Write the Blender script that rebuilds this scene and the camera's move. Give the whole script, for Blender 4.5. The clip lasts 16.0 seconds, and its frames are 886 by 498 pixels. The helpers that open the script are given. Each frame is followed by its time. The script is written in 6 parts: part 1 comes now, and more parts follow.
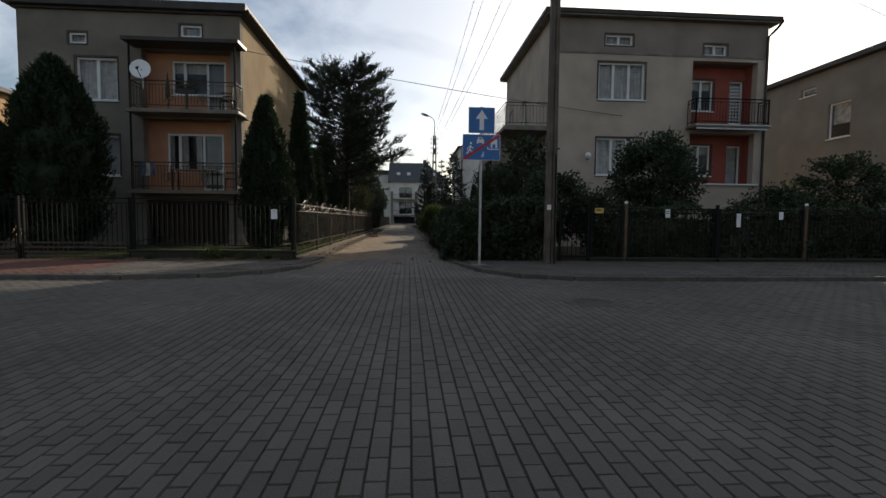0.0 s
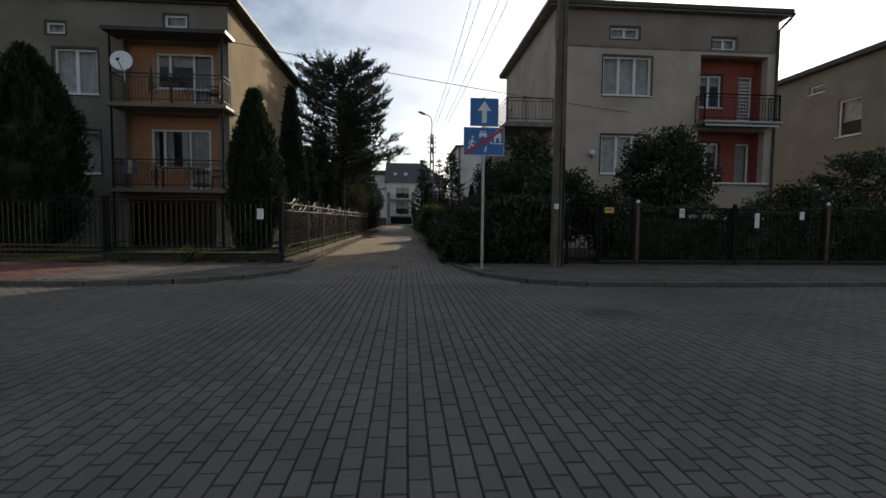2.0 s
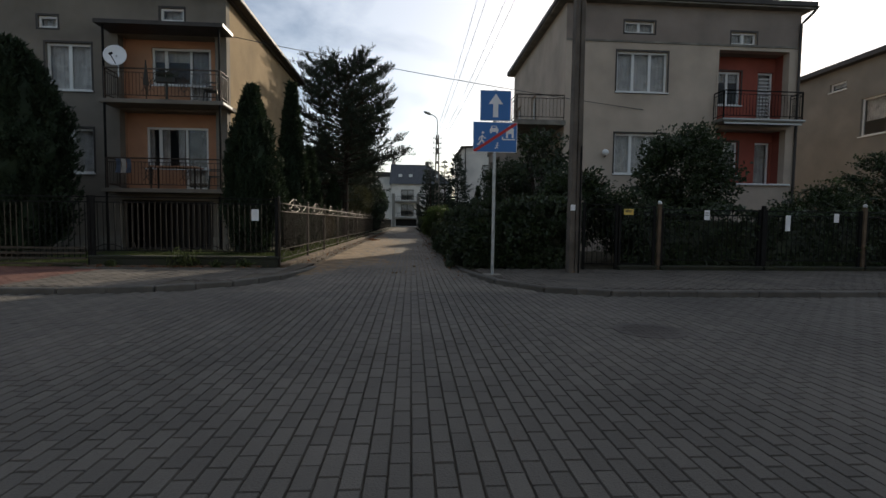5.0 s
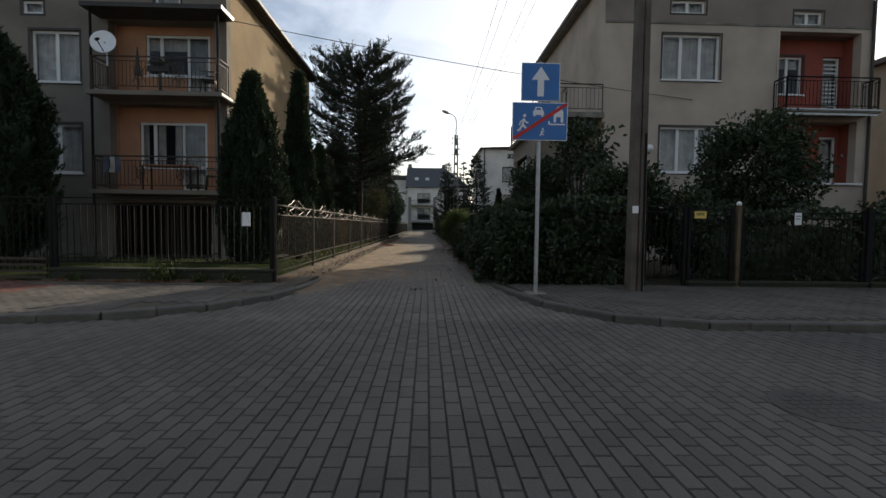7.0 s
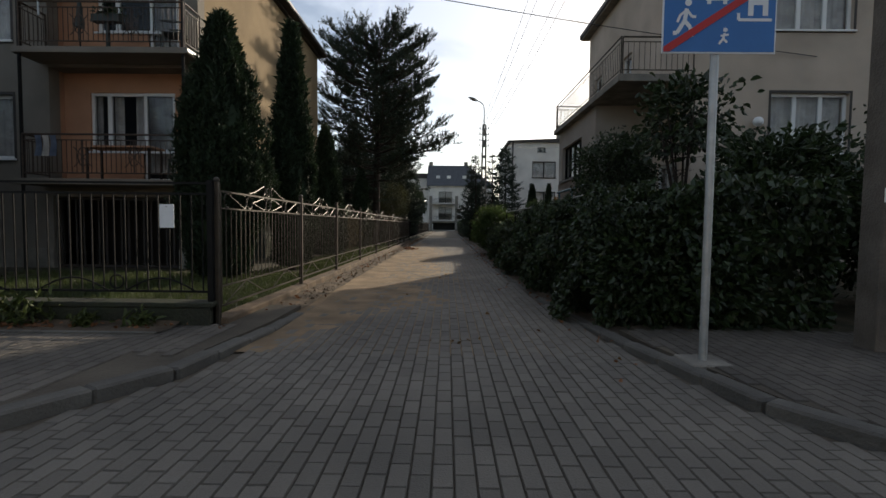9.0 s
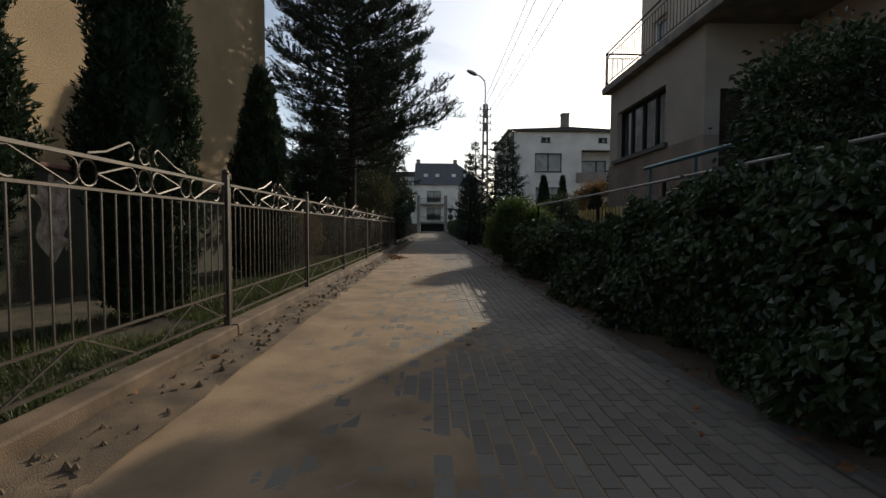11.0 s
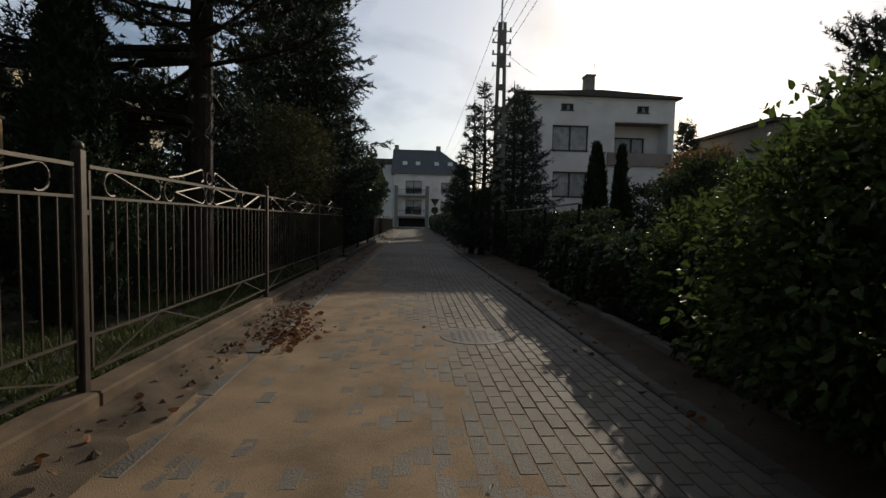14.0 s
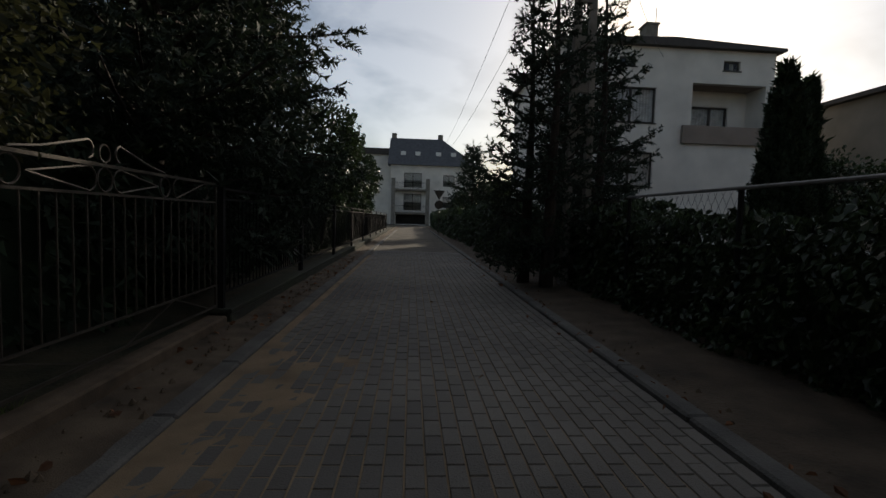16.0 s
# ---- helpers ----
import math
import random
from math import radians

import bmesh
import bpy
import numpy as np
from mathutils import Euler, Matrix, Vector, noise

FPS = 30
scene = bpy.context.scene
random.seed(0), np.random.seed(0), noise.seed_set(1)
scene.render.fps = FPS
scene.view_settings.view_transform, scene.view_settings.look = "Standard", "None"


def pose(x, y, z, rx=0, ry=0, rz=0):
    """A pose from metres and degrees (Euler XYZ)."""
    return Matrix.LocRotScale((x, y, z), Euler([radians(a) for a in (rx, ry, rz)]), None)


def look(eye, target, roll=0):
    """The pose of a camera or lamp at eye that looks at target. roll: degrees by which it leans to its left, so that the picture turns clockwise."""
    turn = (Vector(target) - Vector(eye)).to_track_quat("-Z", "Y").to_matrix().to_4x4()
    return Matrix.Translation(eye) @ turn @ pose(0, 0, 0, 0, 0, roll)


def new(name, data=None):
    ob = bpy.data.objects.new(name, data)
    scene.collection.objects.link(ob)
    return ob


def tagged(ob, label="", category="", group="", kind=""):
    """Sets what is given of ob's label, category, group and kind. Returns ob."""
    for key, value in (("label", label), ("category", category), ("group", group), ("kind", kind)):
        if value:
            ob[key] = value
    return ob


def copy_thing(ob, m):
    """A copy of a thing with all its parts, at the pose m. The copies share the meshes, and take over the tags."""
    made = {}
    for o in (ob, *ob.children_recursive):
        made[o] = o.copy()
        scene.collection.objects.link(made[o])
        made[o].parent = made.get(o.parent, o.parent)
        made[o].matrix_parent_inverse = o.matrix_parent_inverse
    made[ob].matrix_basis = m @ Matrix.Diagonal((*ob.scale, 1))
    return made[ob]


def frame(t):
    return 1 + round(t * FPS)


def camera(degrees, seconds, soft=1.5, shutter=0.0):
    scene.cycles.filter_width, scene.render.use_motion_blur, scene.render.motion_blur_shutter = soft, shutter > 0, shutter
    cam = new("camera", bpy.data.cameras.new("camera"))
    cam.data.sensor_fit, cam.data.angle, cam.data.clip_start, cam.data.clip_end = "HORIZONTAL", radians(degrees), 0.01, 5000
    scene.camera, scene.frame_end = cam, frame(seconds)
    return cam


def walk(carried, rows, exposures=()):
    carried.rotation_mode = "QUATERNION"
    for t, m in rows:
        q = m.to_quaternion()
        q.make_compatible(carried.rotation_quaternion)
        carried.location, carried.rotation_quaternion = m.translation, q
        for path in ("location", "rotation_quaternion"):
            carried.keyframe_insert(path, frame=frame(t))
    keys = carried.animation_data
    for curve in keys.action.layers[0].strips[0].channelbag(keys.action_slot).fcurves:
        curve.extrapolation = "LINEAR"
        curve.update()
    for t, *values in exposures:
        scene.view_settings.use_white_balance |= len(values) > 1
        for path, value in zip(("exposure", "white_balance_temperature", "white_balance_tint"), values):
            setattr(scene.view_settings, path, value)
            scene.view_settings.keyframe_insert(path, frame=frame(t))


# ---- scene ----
cam = camera(86.0, 16.0)
PATH = [
    (0, (0.633, -0.948, 1.114), (0.776, 1.043, 0.99), 0.6),
    (0.5, (0.627, -0.702, 1.107), (0.776, 1.288, 0.984), 0.7),
    (1, (0.632, -0.435, 1.096), (0.782, 1.556, 0.976), 0.7),
    (1.5, (0.64, -0.235, 1.098), (0.795, 1.756, 0.979), 0.6),
    (2, (0.636, -0.132, 1.099), (0.792, 1.859, 0.978), 0.6),
    (2.5, (0.654, -0.047, 1.096), (0.807, 1.944, 0.975), 0.7),
    (3, (0.642, -0.022, 1.11), (0.797, 1.968, 0.988), 0.7),
    (3.5, (0.64, 0.036, 1.104), (0.797, 2.026, 0.984), 0.5),
    (4, (0.644, 0.146, 1.097), (0.797, 2.137, 0.977), 0.6),
    (6.5, (0.574, 1.881, 1.119), (0.665, 3.876, 1.019), 0.7),
    (7, (0.525, 2.453, 1.128), (0.594, 4.449, 1.03), 0.7),
    (7.5, (0.476, 3.157, 1.149), (0.514, 5.155, 1.057), 0.6),
    (8, (0.393, 3.986, 1.171), (0.393, 5.983, 1.077), 0.9),
    (8.2, (0.375, 4.329, 1.179), (0.36, 6.327, 1.077), 0.9),
    (10.3, (-0.154, 9.718, 1.05), (-0.155, 11.716, 0.974), 0.1),
    (10.5, (-0.185, 10.275, 1.074), (-0.177, 12.274, 1.018), 0.2),
    (11, (-0.25, 11.904, 1.088), (-0.209, 13.902, 0.994), 0.3),
    (11.5, (-0.256, 13.487, 1.117), (-0.194, 15.484, 1.012), 0.4),
    (12, (-0.276, 15.186, 1.132), (-0.195, 17.182, 1.026), 0.3),
    (12.5, (-0.256, 16.994, 1.173), (-0.161, 18.988, 1.058), 0.2),
    (13, (-0.282, 18.962, 1.159), (-0.17, 20.955, 1.048), 0.4),
    (13.5, (-0.242, 20.939, 1.185), (-0.126, 22.933, 1.08), 0.6),
    (14, (-0.268, 22.87, 1.191), (-0.139, 24.862, 1.075), 1.2),
    (14.5, (-0.287, 25.056, 1.194), (-0.16, 27.048, 1.068), 0.8),
    (15, (-0.312, 27.206, 1.193), (-0.171, 29.198, 1.077), 0.5),
    (15.5, (-0.356, 29.305, 1.202), (-0.215, 31.295, 1.063), 1.3),
    (16, (-0.245, 31.281, 1.201), (-0.11, 33.272, 1.072), 1.7),
]
walk(cam, [(t, look(eye, target, roll)) for t, eye, target, roll in PATH],
     exposures=[(0, -0.4), (4, -0.38), (6.5, -0.15), (8.2, -0.15), (10.3, -0.2), (11.5, -0.36), (13, -0.4), (14, -0.74), (15, -0.95), (16, -0.86)])

# ---- world and sun ----
SUN = Vector((0.445, 0.82, 0.36)).normalized()
world = bpy.data.worlds.new("world")
scene.world = world
world.use_nodes = True
wn = world.node_tree.nodes
wl = world.node_tree.links
sky = wn.new("ShaderNodeTexSky")
sky.sky_type = "NISHITA"
sky.sun_disc = False
sky.sun_elevation = math.asin(SUN.z)
sky.sun_rotation = math.atan2(SUN.x, SUN.y)
# thin bright cloud over the whole sky, thicker towards the horizon
co = wn.new("ShaderNodeTexCoord")
xyz = wn.new("ShaderNodeSeparateXYZ")
wl.new(co.outputs["Generated"], xyz.inputs[0])
lift = wn.new("ShaderNodeMath")
lift.operation = "ADD"
wl.new(xyz.outputs[2], lift.inputs[0])
lift.inputs[1].default_value = 0.25
flatten = wn.new("ShaderNodeVectorMath")
flatten.operation = "DIVIDE"
wl.new(co.outputs["Generated"], flatten.inputs[0])
wl.new(lift.outputs[0], flatten.inputs[1])
cloud = wn.new("ShaderNodeTexNoise")
cloud.inputs["Scale"].default_value, cloud.inputs["Detail"].default_value, cloud.inputs["Roughness"].default_value = 2.1, 7, 0.55
cloud.inputs["Distortion"].default_value = 0.4
wl.new(flatten.outputs[0], cloud.inputs["Vector"])
cover = wn.new("ShaderNodeValToRGB")
cover.color_ramp.elements[0].position, cover.color_ramp.elements[1].position = 0.34, 0.58
cover.color_ramp.elements[0].color = (0.12, 0.12, 0.12, 1)
cover.color_ramp.elements[1].color = (0.92, 0.92, 0.92, 1)
wl.new(cloud.outputs["Fac"], cover.inputs[0])
tint = wn.new("ShaderNodeVectorMath")
tint.operation = "MULTIPLY_ADD"
wl.new(sky.outputs[0], tint.inputs[0])
tint.inputs[1].default_value = (0.85, 0.85, 0.85)
# thin cloud scatters forward: brightest round the sun, dimmer away from it
toward = wn.new("ShaderNodeVectorMath")
toward.operation = "DOT_PRODUCT"
wl.new(co.outputs["Generated"], toward.inputs[0])
toward.inputs[1].default_value = SUN
spread = wn.new("ShaderNodeMapRange")
spread.interpolation_type = "SMOOTHSTEP"
spread.inputs["From Min"].default_value, spread.inputs["From Max"].default_value = -0.7, 0.75
spread.inputs["To Min"].default_value, spread.inputs["To Max"].default_value = 0.4, 1.05
wl.new(toward.outputs["Value"], spread.inputs["Value"])
white = wn.new("ShaderNodeVectorMath")
white.operation = "SCALE"
white.inputs[0].default_value = (4.9, 4.95, 5.05)
wl.new(spread.outputs[0], white.inputs["Scale"])
wl.new(white.outputs[0], tint.inputs[2])
mixed = wn.new("ShaderNodeMix")
mixed.data_type = "RGBA"
wl.new(cover.outputs[0], mixed.inputs[0])
wl.new(sky.outputs[0], mixed.inputs[6])
wl.new(tint.outputs[0], mixed.inputs[7])
wl.new(mixed.outputs[2], wn["Background"].inputs[0])
wn["Background"].inputs[1].default_value = 0.115
sun = new("sun", bpy.data.lights.new("sun", "SUN"))
sun.data.energy, sun.data.angle, sun.data.color = 5.0, radians(0.6), (1.0, 0.87, 0.69)
sun.matrix_world = look(SUN * 80, (0, 0, 0))


# ---- materials ----
def mat(name, base, rough=0.8, metal=0.0, vary=0.25, scale=6.0, bump=0.0, fine=40.0, spec=0.4, second=None, mix=0.5, island=0.0, rand=0.0, trans=0.0):
    """A surface with two scales of variation: broad stains and fine grain."""
    m = bpy.data.materials.new(name)
    m.use_nodes = True
    n, l = m.node_tree.nodes, m.node_tree.links
    b = n["Principled BSDF"]
    b.inputs["Roughness"].default_value = rough
    b.inputs["Metallic"].default_value = metal
    b.inputs["Specular IOR Level"].default_value = spec
    co = n.new("ShaderNodeTexCoord")
    big = n.new("ShaderNodeTexNoise")
    big.inputs["Scale"].default_value = scale
    big.inputs["Detail"].default_value = 5
    small = n.new("ShaderNodeTexNoise")
    small.inputs["Scale"].default_value = fine
    small.inputs["Detail"].default_value = 3
    for t in (big, small):
        l.new(co.outputs["Object"], t.inputs["Vector"])
    ramp = n.new("ShaderNodeValToRGB")
    ramp.color_ramp.elements[0].position, ramp.color_ramp.elements[1].position = 0.3, 0.7
    dark = [c * (1 - vary) for c in base]
    light = list(second) if second else [min(1, c * (1 + vary)) for c in base]
    ramp.color_ramp.elements[0].color = (*dark, 1)
    ramp.color_ramp.elements[1].color = (*light, 1)
    l.new(big.outputs["Fac"], ramp.inputs[0])
    val = n.new("ShaderNodeMath")
    val.operation = "MULTIPLY_ADD"
    l.new(small.outputs["Fac"], val.inputs[0])
    val.inputs[1].default_value, val.inputs[2].default_value = vary * 1.2, 1 - vary * 0.6
    last = val.outputs[0]
    for amount, node, out in ((island, "ShaderNodeNewGeometry", "Random Per Island"), (rand, "ShaderNodeObjectInfo", "Random")):
        if amount:
            g = n.new(node)
            a = n.new("ShaderNodeMath")
            a.operation = "MULTIPLY_ADD"
            l.new(g.outputs[out], a.inputs[0])
            a.inputs[1].default_value, a.inputs[2].default_value = amount, 1 - amount / 2
            k = n.new("ShaderNodeMath")
            k.operation = "MULTIPLY"
            l.new(last, k.inputs[0])
            l.new(a.outputs[0], k.inputs[1])
            last = k.outputs[0]
    mul = n.new("ShaderNodeVectorMath")
    mul.operation = "SCALE"
    l.new(ramp.outputs[0], mul.inputs[0])
    l.new(last, mul.inputs["Scale"])
    l.new(mul.outputs[0], b.inputs["Base Color"])
    if bump:
        bp = n.new("ShaderNodeBump")
        bp.inputs["Strength"].default_value = bump
        bp.inputs["Distance"].default_value = 0.02
        l.new(small.outputs["Fac"], bp.inputs["Height"])
        l.new(bp.outputs[0], b.inputs["Normal"])
    if trans:
        out = n["Material Output"]
        tr = n.new("ShaderNodeBsdfTranslucent")
        l.new(mul.outputs[0], tr.inputs[0])
        mx = n.new("ShaderNodeMixShader")
        mx.inputs[0].default_value = trans
        l.new(b.outputs[0], mx.inputs[1])
        l.new(tr.outputs[0], mx.inputs[2])
        l.new(mx.outputs[0], out.inputs[0])
    return m


M = dict(
    soil=mat("soil", (0.08, 0.058, 0.038), 0.95, vary=0.4, scale=3, bump=0.8),
    sand=mat("sand", (0.098, 0.07, 0.044), 0.95, vary=0.5, scale=3.5, bump=0.5, fine=150),
    grass=mat("grass", (0.03, 0.038, 0.014), 0.95, vary=0.5, scale=2.5, bump=0.8, second=(0.07, 0.054, 0.03)),
    joint=mat("joint", (0.088, 0.073, 0.054), 0.95, vary=0.4, scale=1.2, bump=0.5),
    paver=mat("paver", (0.118, 0.106, 0.09), 0.82, vary=0.28, scale=0.5, bump=0.35, fine=90, island=0.3, rand=0.3, second=(0.152, 0.135, 0.112)),
    street_paver=mat("street_paver", (0.103, 0.094, 0.081), 0.8, vary=0.28, scale=0.5, bump=0.35, fine=90, island=0.3, second=(0.122, 0.11, 0.094)),
    slab=mat("slab", (0.1, 0.087, 0.072), 0.8, vary=0.3, scale=1.5, bump=0.35, fine=80, island=0.25, rand=0.25),
    drift_sand=mat("drift_sand", (0.215, 0.147, 0.084), 0.95, vary=0.32, scale=2.2, bump=0.35, fine=160, second=(0.285, 0.2, 0.118)),
    dry_leaf=mat("dry_leaf", (0.16, 0.07, 0.03), 0.8, vary=0.3, scale=3, island=0.8, trans=0.2),
    blade=mat("blade", (0.07, 0.09, 0.025), 0.6, vary=0.3, scale=1.2, island=0.7, trans=0.3),
    redpaver=mat("redpaver", (0.14, 0.062, 0.045), 0.8, vary=0.3, scale=1.5, bump=0.3, fine=80, island=0.3),
    kerb=mat("kerb", (0.1, 0.092, 0.08), 0.85, vary=0.3, scale=3, bump=0.5, fine=60, rand=0.25),
    bare_brick=mat("bare_brick", (0.30, 0.2, 0.14), 0.95, vary=0.45, scale=9, bump=0.9, fine=35, second=(0.42, 0.38, 0.32)),
    concrete=mat("concrete", (0.19, 0.175, 0.15), 0.88, vary=0.35, scale=2.5, bump=0.5, fine=50),
    yellow_board=mat("yellow_board", (0.42, 0.315, 0.11), 0.7, vary=0.2, scale=4),
    render_grey=mat("render_grey", (0.195, 0.172, 0.142), 0.92, vary=0.2, scale=0.9, bump=0.4, fine=120),
    render_tan=mat("render_tan", (0.27, 0.195, 0.108), 0.95, vary=0.22, scale=0.7, bump=0.6, fine=70),
    render_beige=mat("render_beige", (0.455, 0.378, 0.305), 0.92, vary=0.16, scale=0.8, bump=0.35, fine=120),
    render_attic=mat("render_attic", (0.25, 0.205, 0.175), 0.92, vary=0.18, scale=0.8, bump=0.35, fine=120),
    render_orange=mat("render_orange", (0.47, 0.25, 0.15), 0.9, vary=0.15, scale=1.2, bump=0.3, fine=120),
    render_red=mat("render_red", (0.27, 0.07, 0.048), 0.9, vary=0.15, scale=1.2, bump=0.3, fine=120),
    render_white=mat("render_white", (0.66, 0.63, 0.58), 0.9, vary=0.12, scale=0.8, bump=0.3, fine=100),
    render_ochre=mat("render_ochre", (0.52, 0.34, 0.175), 0.9, vary=0.12, scale=0.8, bump=0.3, fine=100),
    render_cream=mat("render_cream", (0.5, 0.425, 0.3), 0.9, vary=0.12, scale=0.8, bump=0.3, fine=100),
    fascia=mat("fascia", (0.045, 0.038, 0.034), 0.6, vary=0.3, scale=2),
    roofing=mat("roofing", (0.08, 0.075, 0.07), 0.8, vary=0.3, scale=2, bump=0.4),
    frame_white=mat("frame_white", (0.72, 0.72, 0.70), 0.45, vary=0.05, scale=3),
    # near-black colour standing in for unlit depth behind openings
    painted_dark=mat("painted_dark", (0.02, 0.018, 0.016), 0.9, vary=0.2),
    curtain=mat("curtain", (0.7, 0.68, 0.64), 0.95, vary=0.25, scale=4, fine=25),
    iron_dark=mat("iron_dark", (0.011, 0.0105, 0.01), 0.75, vary=0.3, scale=8, spec=0.15),
    fence_base=mat("fence_base", (0.115, 0.08, 0.05), 0.92, vary=0.45, scale=3.5, bump=0.3, fine=120),
    iron_silver=mat("iron_silver", (0.062, 0.051, 0.039), 0.52, metal=0.45, vary=0.3, scale=9),
    pipe_grey=mat("pipe_grey", (0.2, 0.185, 0.17), 0.5, metal=0.35, vary=0.25, scale=7),
    galv=mat("galv", (0.42, 0.43, 0.43), 0.45, metal=0.7, vary=0.15, scale=9),
    sign_blue=mat("sign_blue", (0.045, 0.17, 0.45), 0.4, vary=0.06, scale=4),
    sign_white=mat("sign_white", (0.78, 0.79, 0.8), 0.4, vary=0.04, scale=4),
    sign_red=mat("sign_red", (0.5, 0.03, 0.03), 0.4, vary=0.05, scale=4),
    sign_yellow=mat("sign_yellow", (0.7, 0.5, 0.12), 0.5, vary=0.1, scale=4),
    pole_concrete=mat("pole_concrete", (0.118, 0.1, 0.082), 0.9, vary=0.35, scale=2.5, bump=0.5, fine=50),
    mossy=mat("mossy", (0.062, 0.058, 0.046), 0.95, vary=0.45, scale=2.2, bump=0.8, fine=35, second=(0.034, 0.04, 0.02)),
    render_shade=mat("render_shade", (0.21, 0.19, 0.16), 0.92, vary=0.16, scale=0.8, bump=0.35, fine=120),
    veranda_render=mat("veranda_render", (0.3, 0.268, 0.235), 0.92, vary=0.18, scale=0.8, bump=0.35, fine=120),
    veranda_plinth=mat("veranda_plinth", (0.205, 0.168, 0.138), 0.92, vary=0.25, scale=1.5, bump=0.4, fine=90),
    rail_brown=mat("rail_brown", (0.06, 0.04, 0.028), 0.6, vary=0.3, scale=8),
    leaf_light=mat("leaf_light", (0.055, 0.085, 0.022), 0.5, vary=0.3, scale=2, island=0.8, trans=0.45),
    leaf_olive=mat("leaf_olive", (0.046, 0.049, 0.021), 0.8, vary=0.3, scale=2, island=0.8, trans=0.4),
    leaf_dry=mat("leaf_dry", (0.085, 0.07, 0.034), 0.75, vary=0.4, scale=4, island=0.9, trans=0.4),
    bark=mat("bark", (0.034, 0.025, 0.019), 0.95, vary=0.4, scale=6, bump=0.9, fine=30),
    thuja=mat("thuja", (0.021, 0.036, 0.015), 0.8, vary=0.3, scale=2, island=0.7, trans=0.2),
    needle=mat("needle", (0.026, 0.039, 0.023), 0.75, vary=0.3, scale=1.5, island=0.7, trans=0.15),
    leaf=mat("leaf", (0.03, 0.048, 0.017), 0.36, spec=0.5, vary=0.3, scale=2, island=0.8, trans=0.3),
    leaf_gold=mat("leaf_gold", (0.19, 0.11, 0.045), 0.6, vary=0.3, scale=2, island=0.7, trans=0.3),
    wire=mat("wire", (0.05, 0.05, 0.05), 0.6, vary=0.1),
    plastic=mat("plastic", (0.03, 0.035, 0.03), 0.5, vary=0.2),
    cloth=mat("cloth", (0.16, 0.20, 0.28), 0.95, vary=0.3, scale=5),
    tile_dark=mat("tile_dark", (0.075, 0.08, 0.09), 0.7, vary=0.25, scale=3, bump=0.4),
    teal=mat("teal", (0.03, 0.105, 0.14), 0.4, metal=0.3, vary=0.15, scale=5),
)


def glass_mat():
    m = bpy.data.materials.new("glass")
    m.use_nodes = True
    b = m.node_tree.nodes["Principled BSDF"]
    b.inputs["Base Color"].default_value = (0.03, 0.035, 0.04, 1)
    b.inputs["Roughness"].default_value = 0.04
    b.inputs["Specular IOR Level"].default_value = 0.9
    b.inputs["Alpha"].default_value = 0.2
    return m


M["glass"] = glass_mat()


# ---- mesh tools ----
def box(bm, x0, x1, y0, y1, z0, z1):
    v = [bm.verts.new(p) for p in ((x0, y0, z0), (x1, y0, z0), (x1, y1, z0), (x0, y1, z0), (x0, y0, z1), (x1, y0, z1), (x1, y1, z1), (x0, y1, z1))]
    for f in ((3, 2, 1, 0), (4, 5, 6, 7), (0, 1, 5, 4), (1, 2, 6, 5), (2, 3, 7, 6), (3, 0, 4, 7)):
        bm.faces.new([v[i] for i in f])
    return bm


def boxes(*dims):
    bm = bmesh.new()
    for d in dims:
        box(bm, *d)
    return bm


def bar(bm, a, b, r, sides=6, r2=None):
    """A round bar from a to b."""
    a, b = Vector(a), Vector(b)
    d = (b - a).normalized()
    u = d.orthogonal().normalized()
    w = d.cross(u)
    rings = []
    for p, q in ((a, r), (b, r if r2 is None else r2)):
        rings.append([bm.verts.new(p + (u * math.cos(k * math.tau / sides) + w * math.sin(k * math.tau / sides)) * q) for k in range(sides)])
    for k in range(sides):
        bm.faces.new((rings[0][k], rings[0][(k + 1) % sides], rings[1][(k + 1) % sides], rings[1][k]))
    bm.faces.new(rings[0][::-1])
    bm.faces.new(rings[1])
    return bm


def tube(bm, pts, r, sides=5):
    """A bent rod through the points."""
    pts = [Vector(p) for p in pts]
    prev = None
    for i, p in enumerate(pts):
        d = (pts[min(i + 1, len(pts) - 1)] - pts[max(i - 1, 0)]).normalized()
        u = d.cross(Vector((0.31, 0.21, 0.93))).normalized()
        w = d.cross(u)
        ring = [bm.verts.new(p + (u * math.cos(k * math.tau / sides) + w * math.sin(k * math.tau / sides)) * r) for k in range(sides)]
        if prev:
            for k in range(sides):
                bm.faces.new((prev[k], prev[(k + 1) % sides], ring[(k + 1) % sides], ring[k]))
        prev = ring
    return bm


def mesh_of(name, bm, material, bevel=0.0, smooth=False):
    if bevel:
        bmesh.ops.bevel(bm, geom=bm.edges[:], offset=bevel, segments=1, affect="EDGES")
    bmesh.ops.recalc_face_normals(bm, faces=bm.faces[:])
    me = bpy.data.meshes.new(name)
    bm.to_mesh(me)
    bm.free()
    me.materials.append(M[material])
    if smooth:
        for p in me.polygons:
            p.use_smooth = True
    return me


def part(name, bm, material, parent=None, label="", bevel=0.0, smooth=False):
    ob = new(name, mesh_of(name, bm, material, bevel, smooth))
    ob.parent = parent
    return tagged(ob, label) if label else ob


def thing(name, label, category, at=(0, 0, 0), group="", kind=""):
    ob = new(name)
    ob.empty_display_size = 0.2
    ob.matrix_world = pose(*at)
    return tagged(ob, label, category, group, kind)


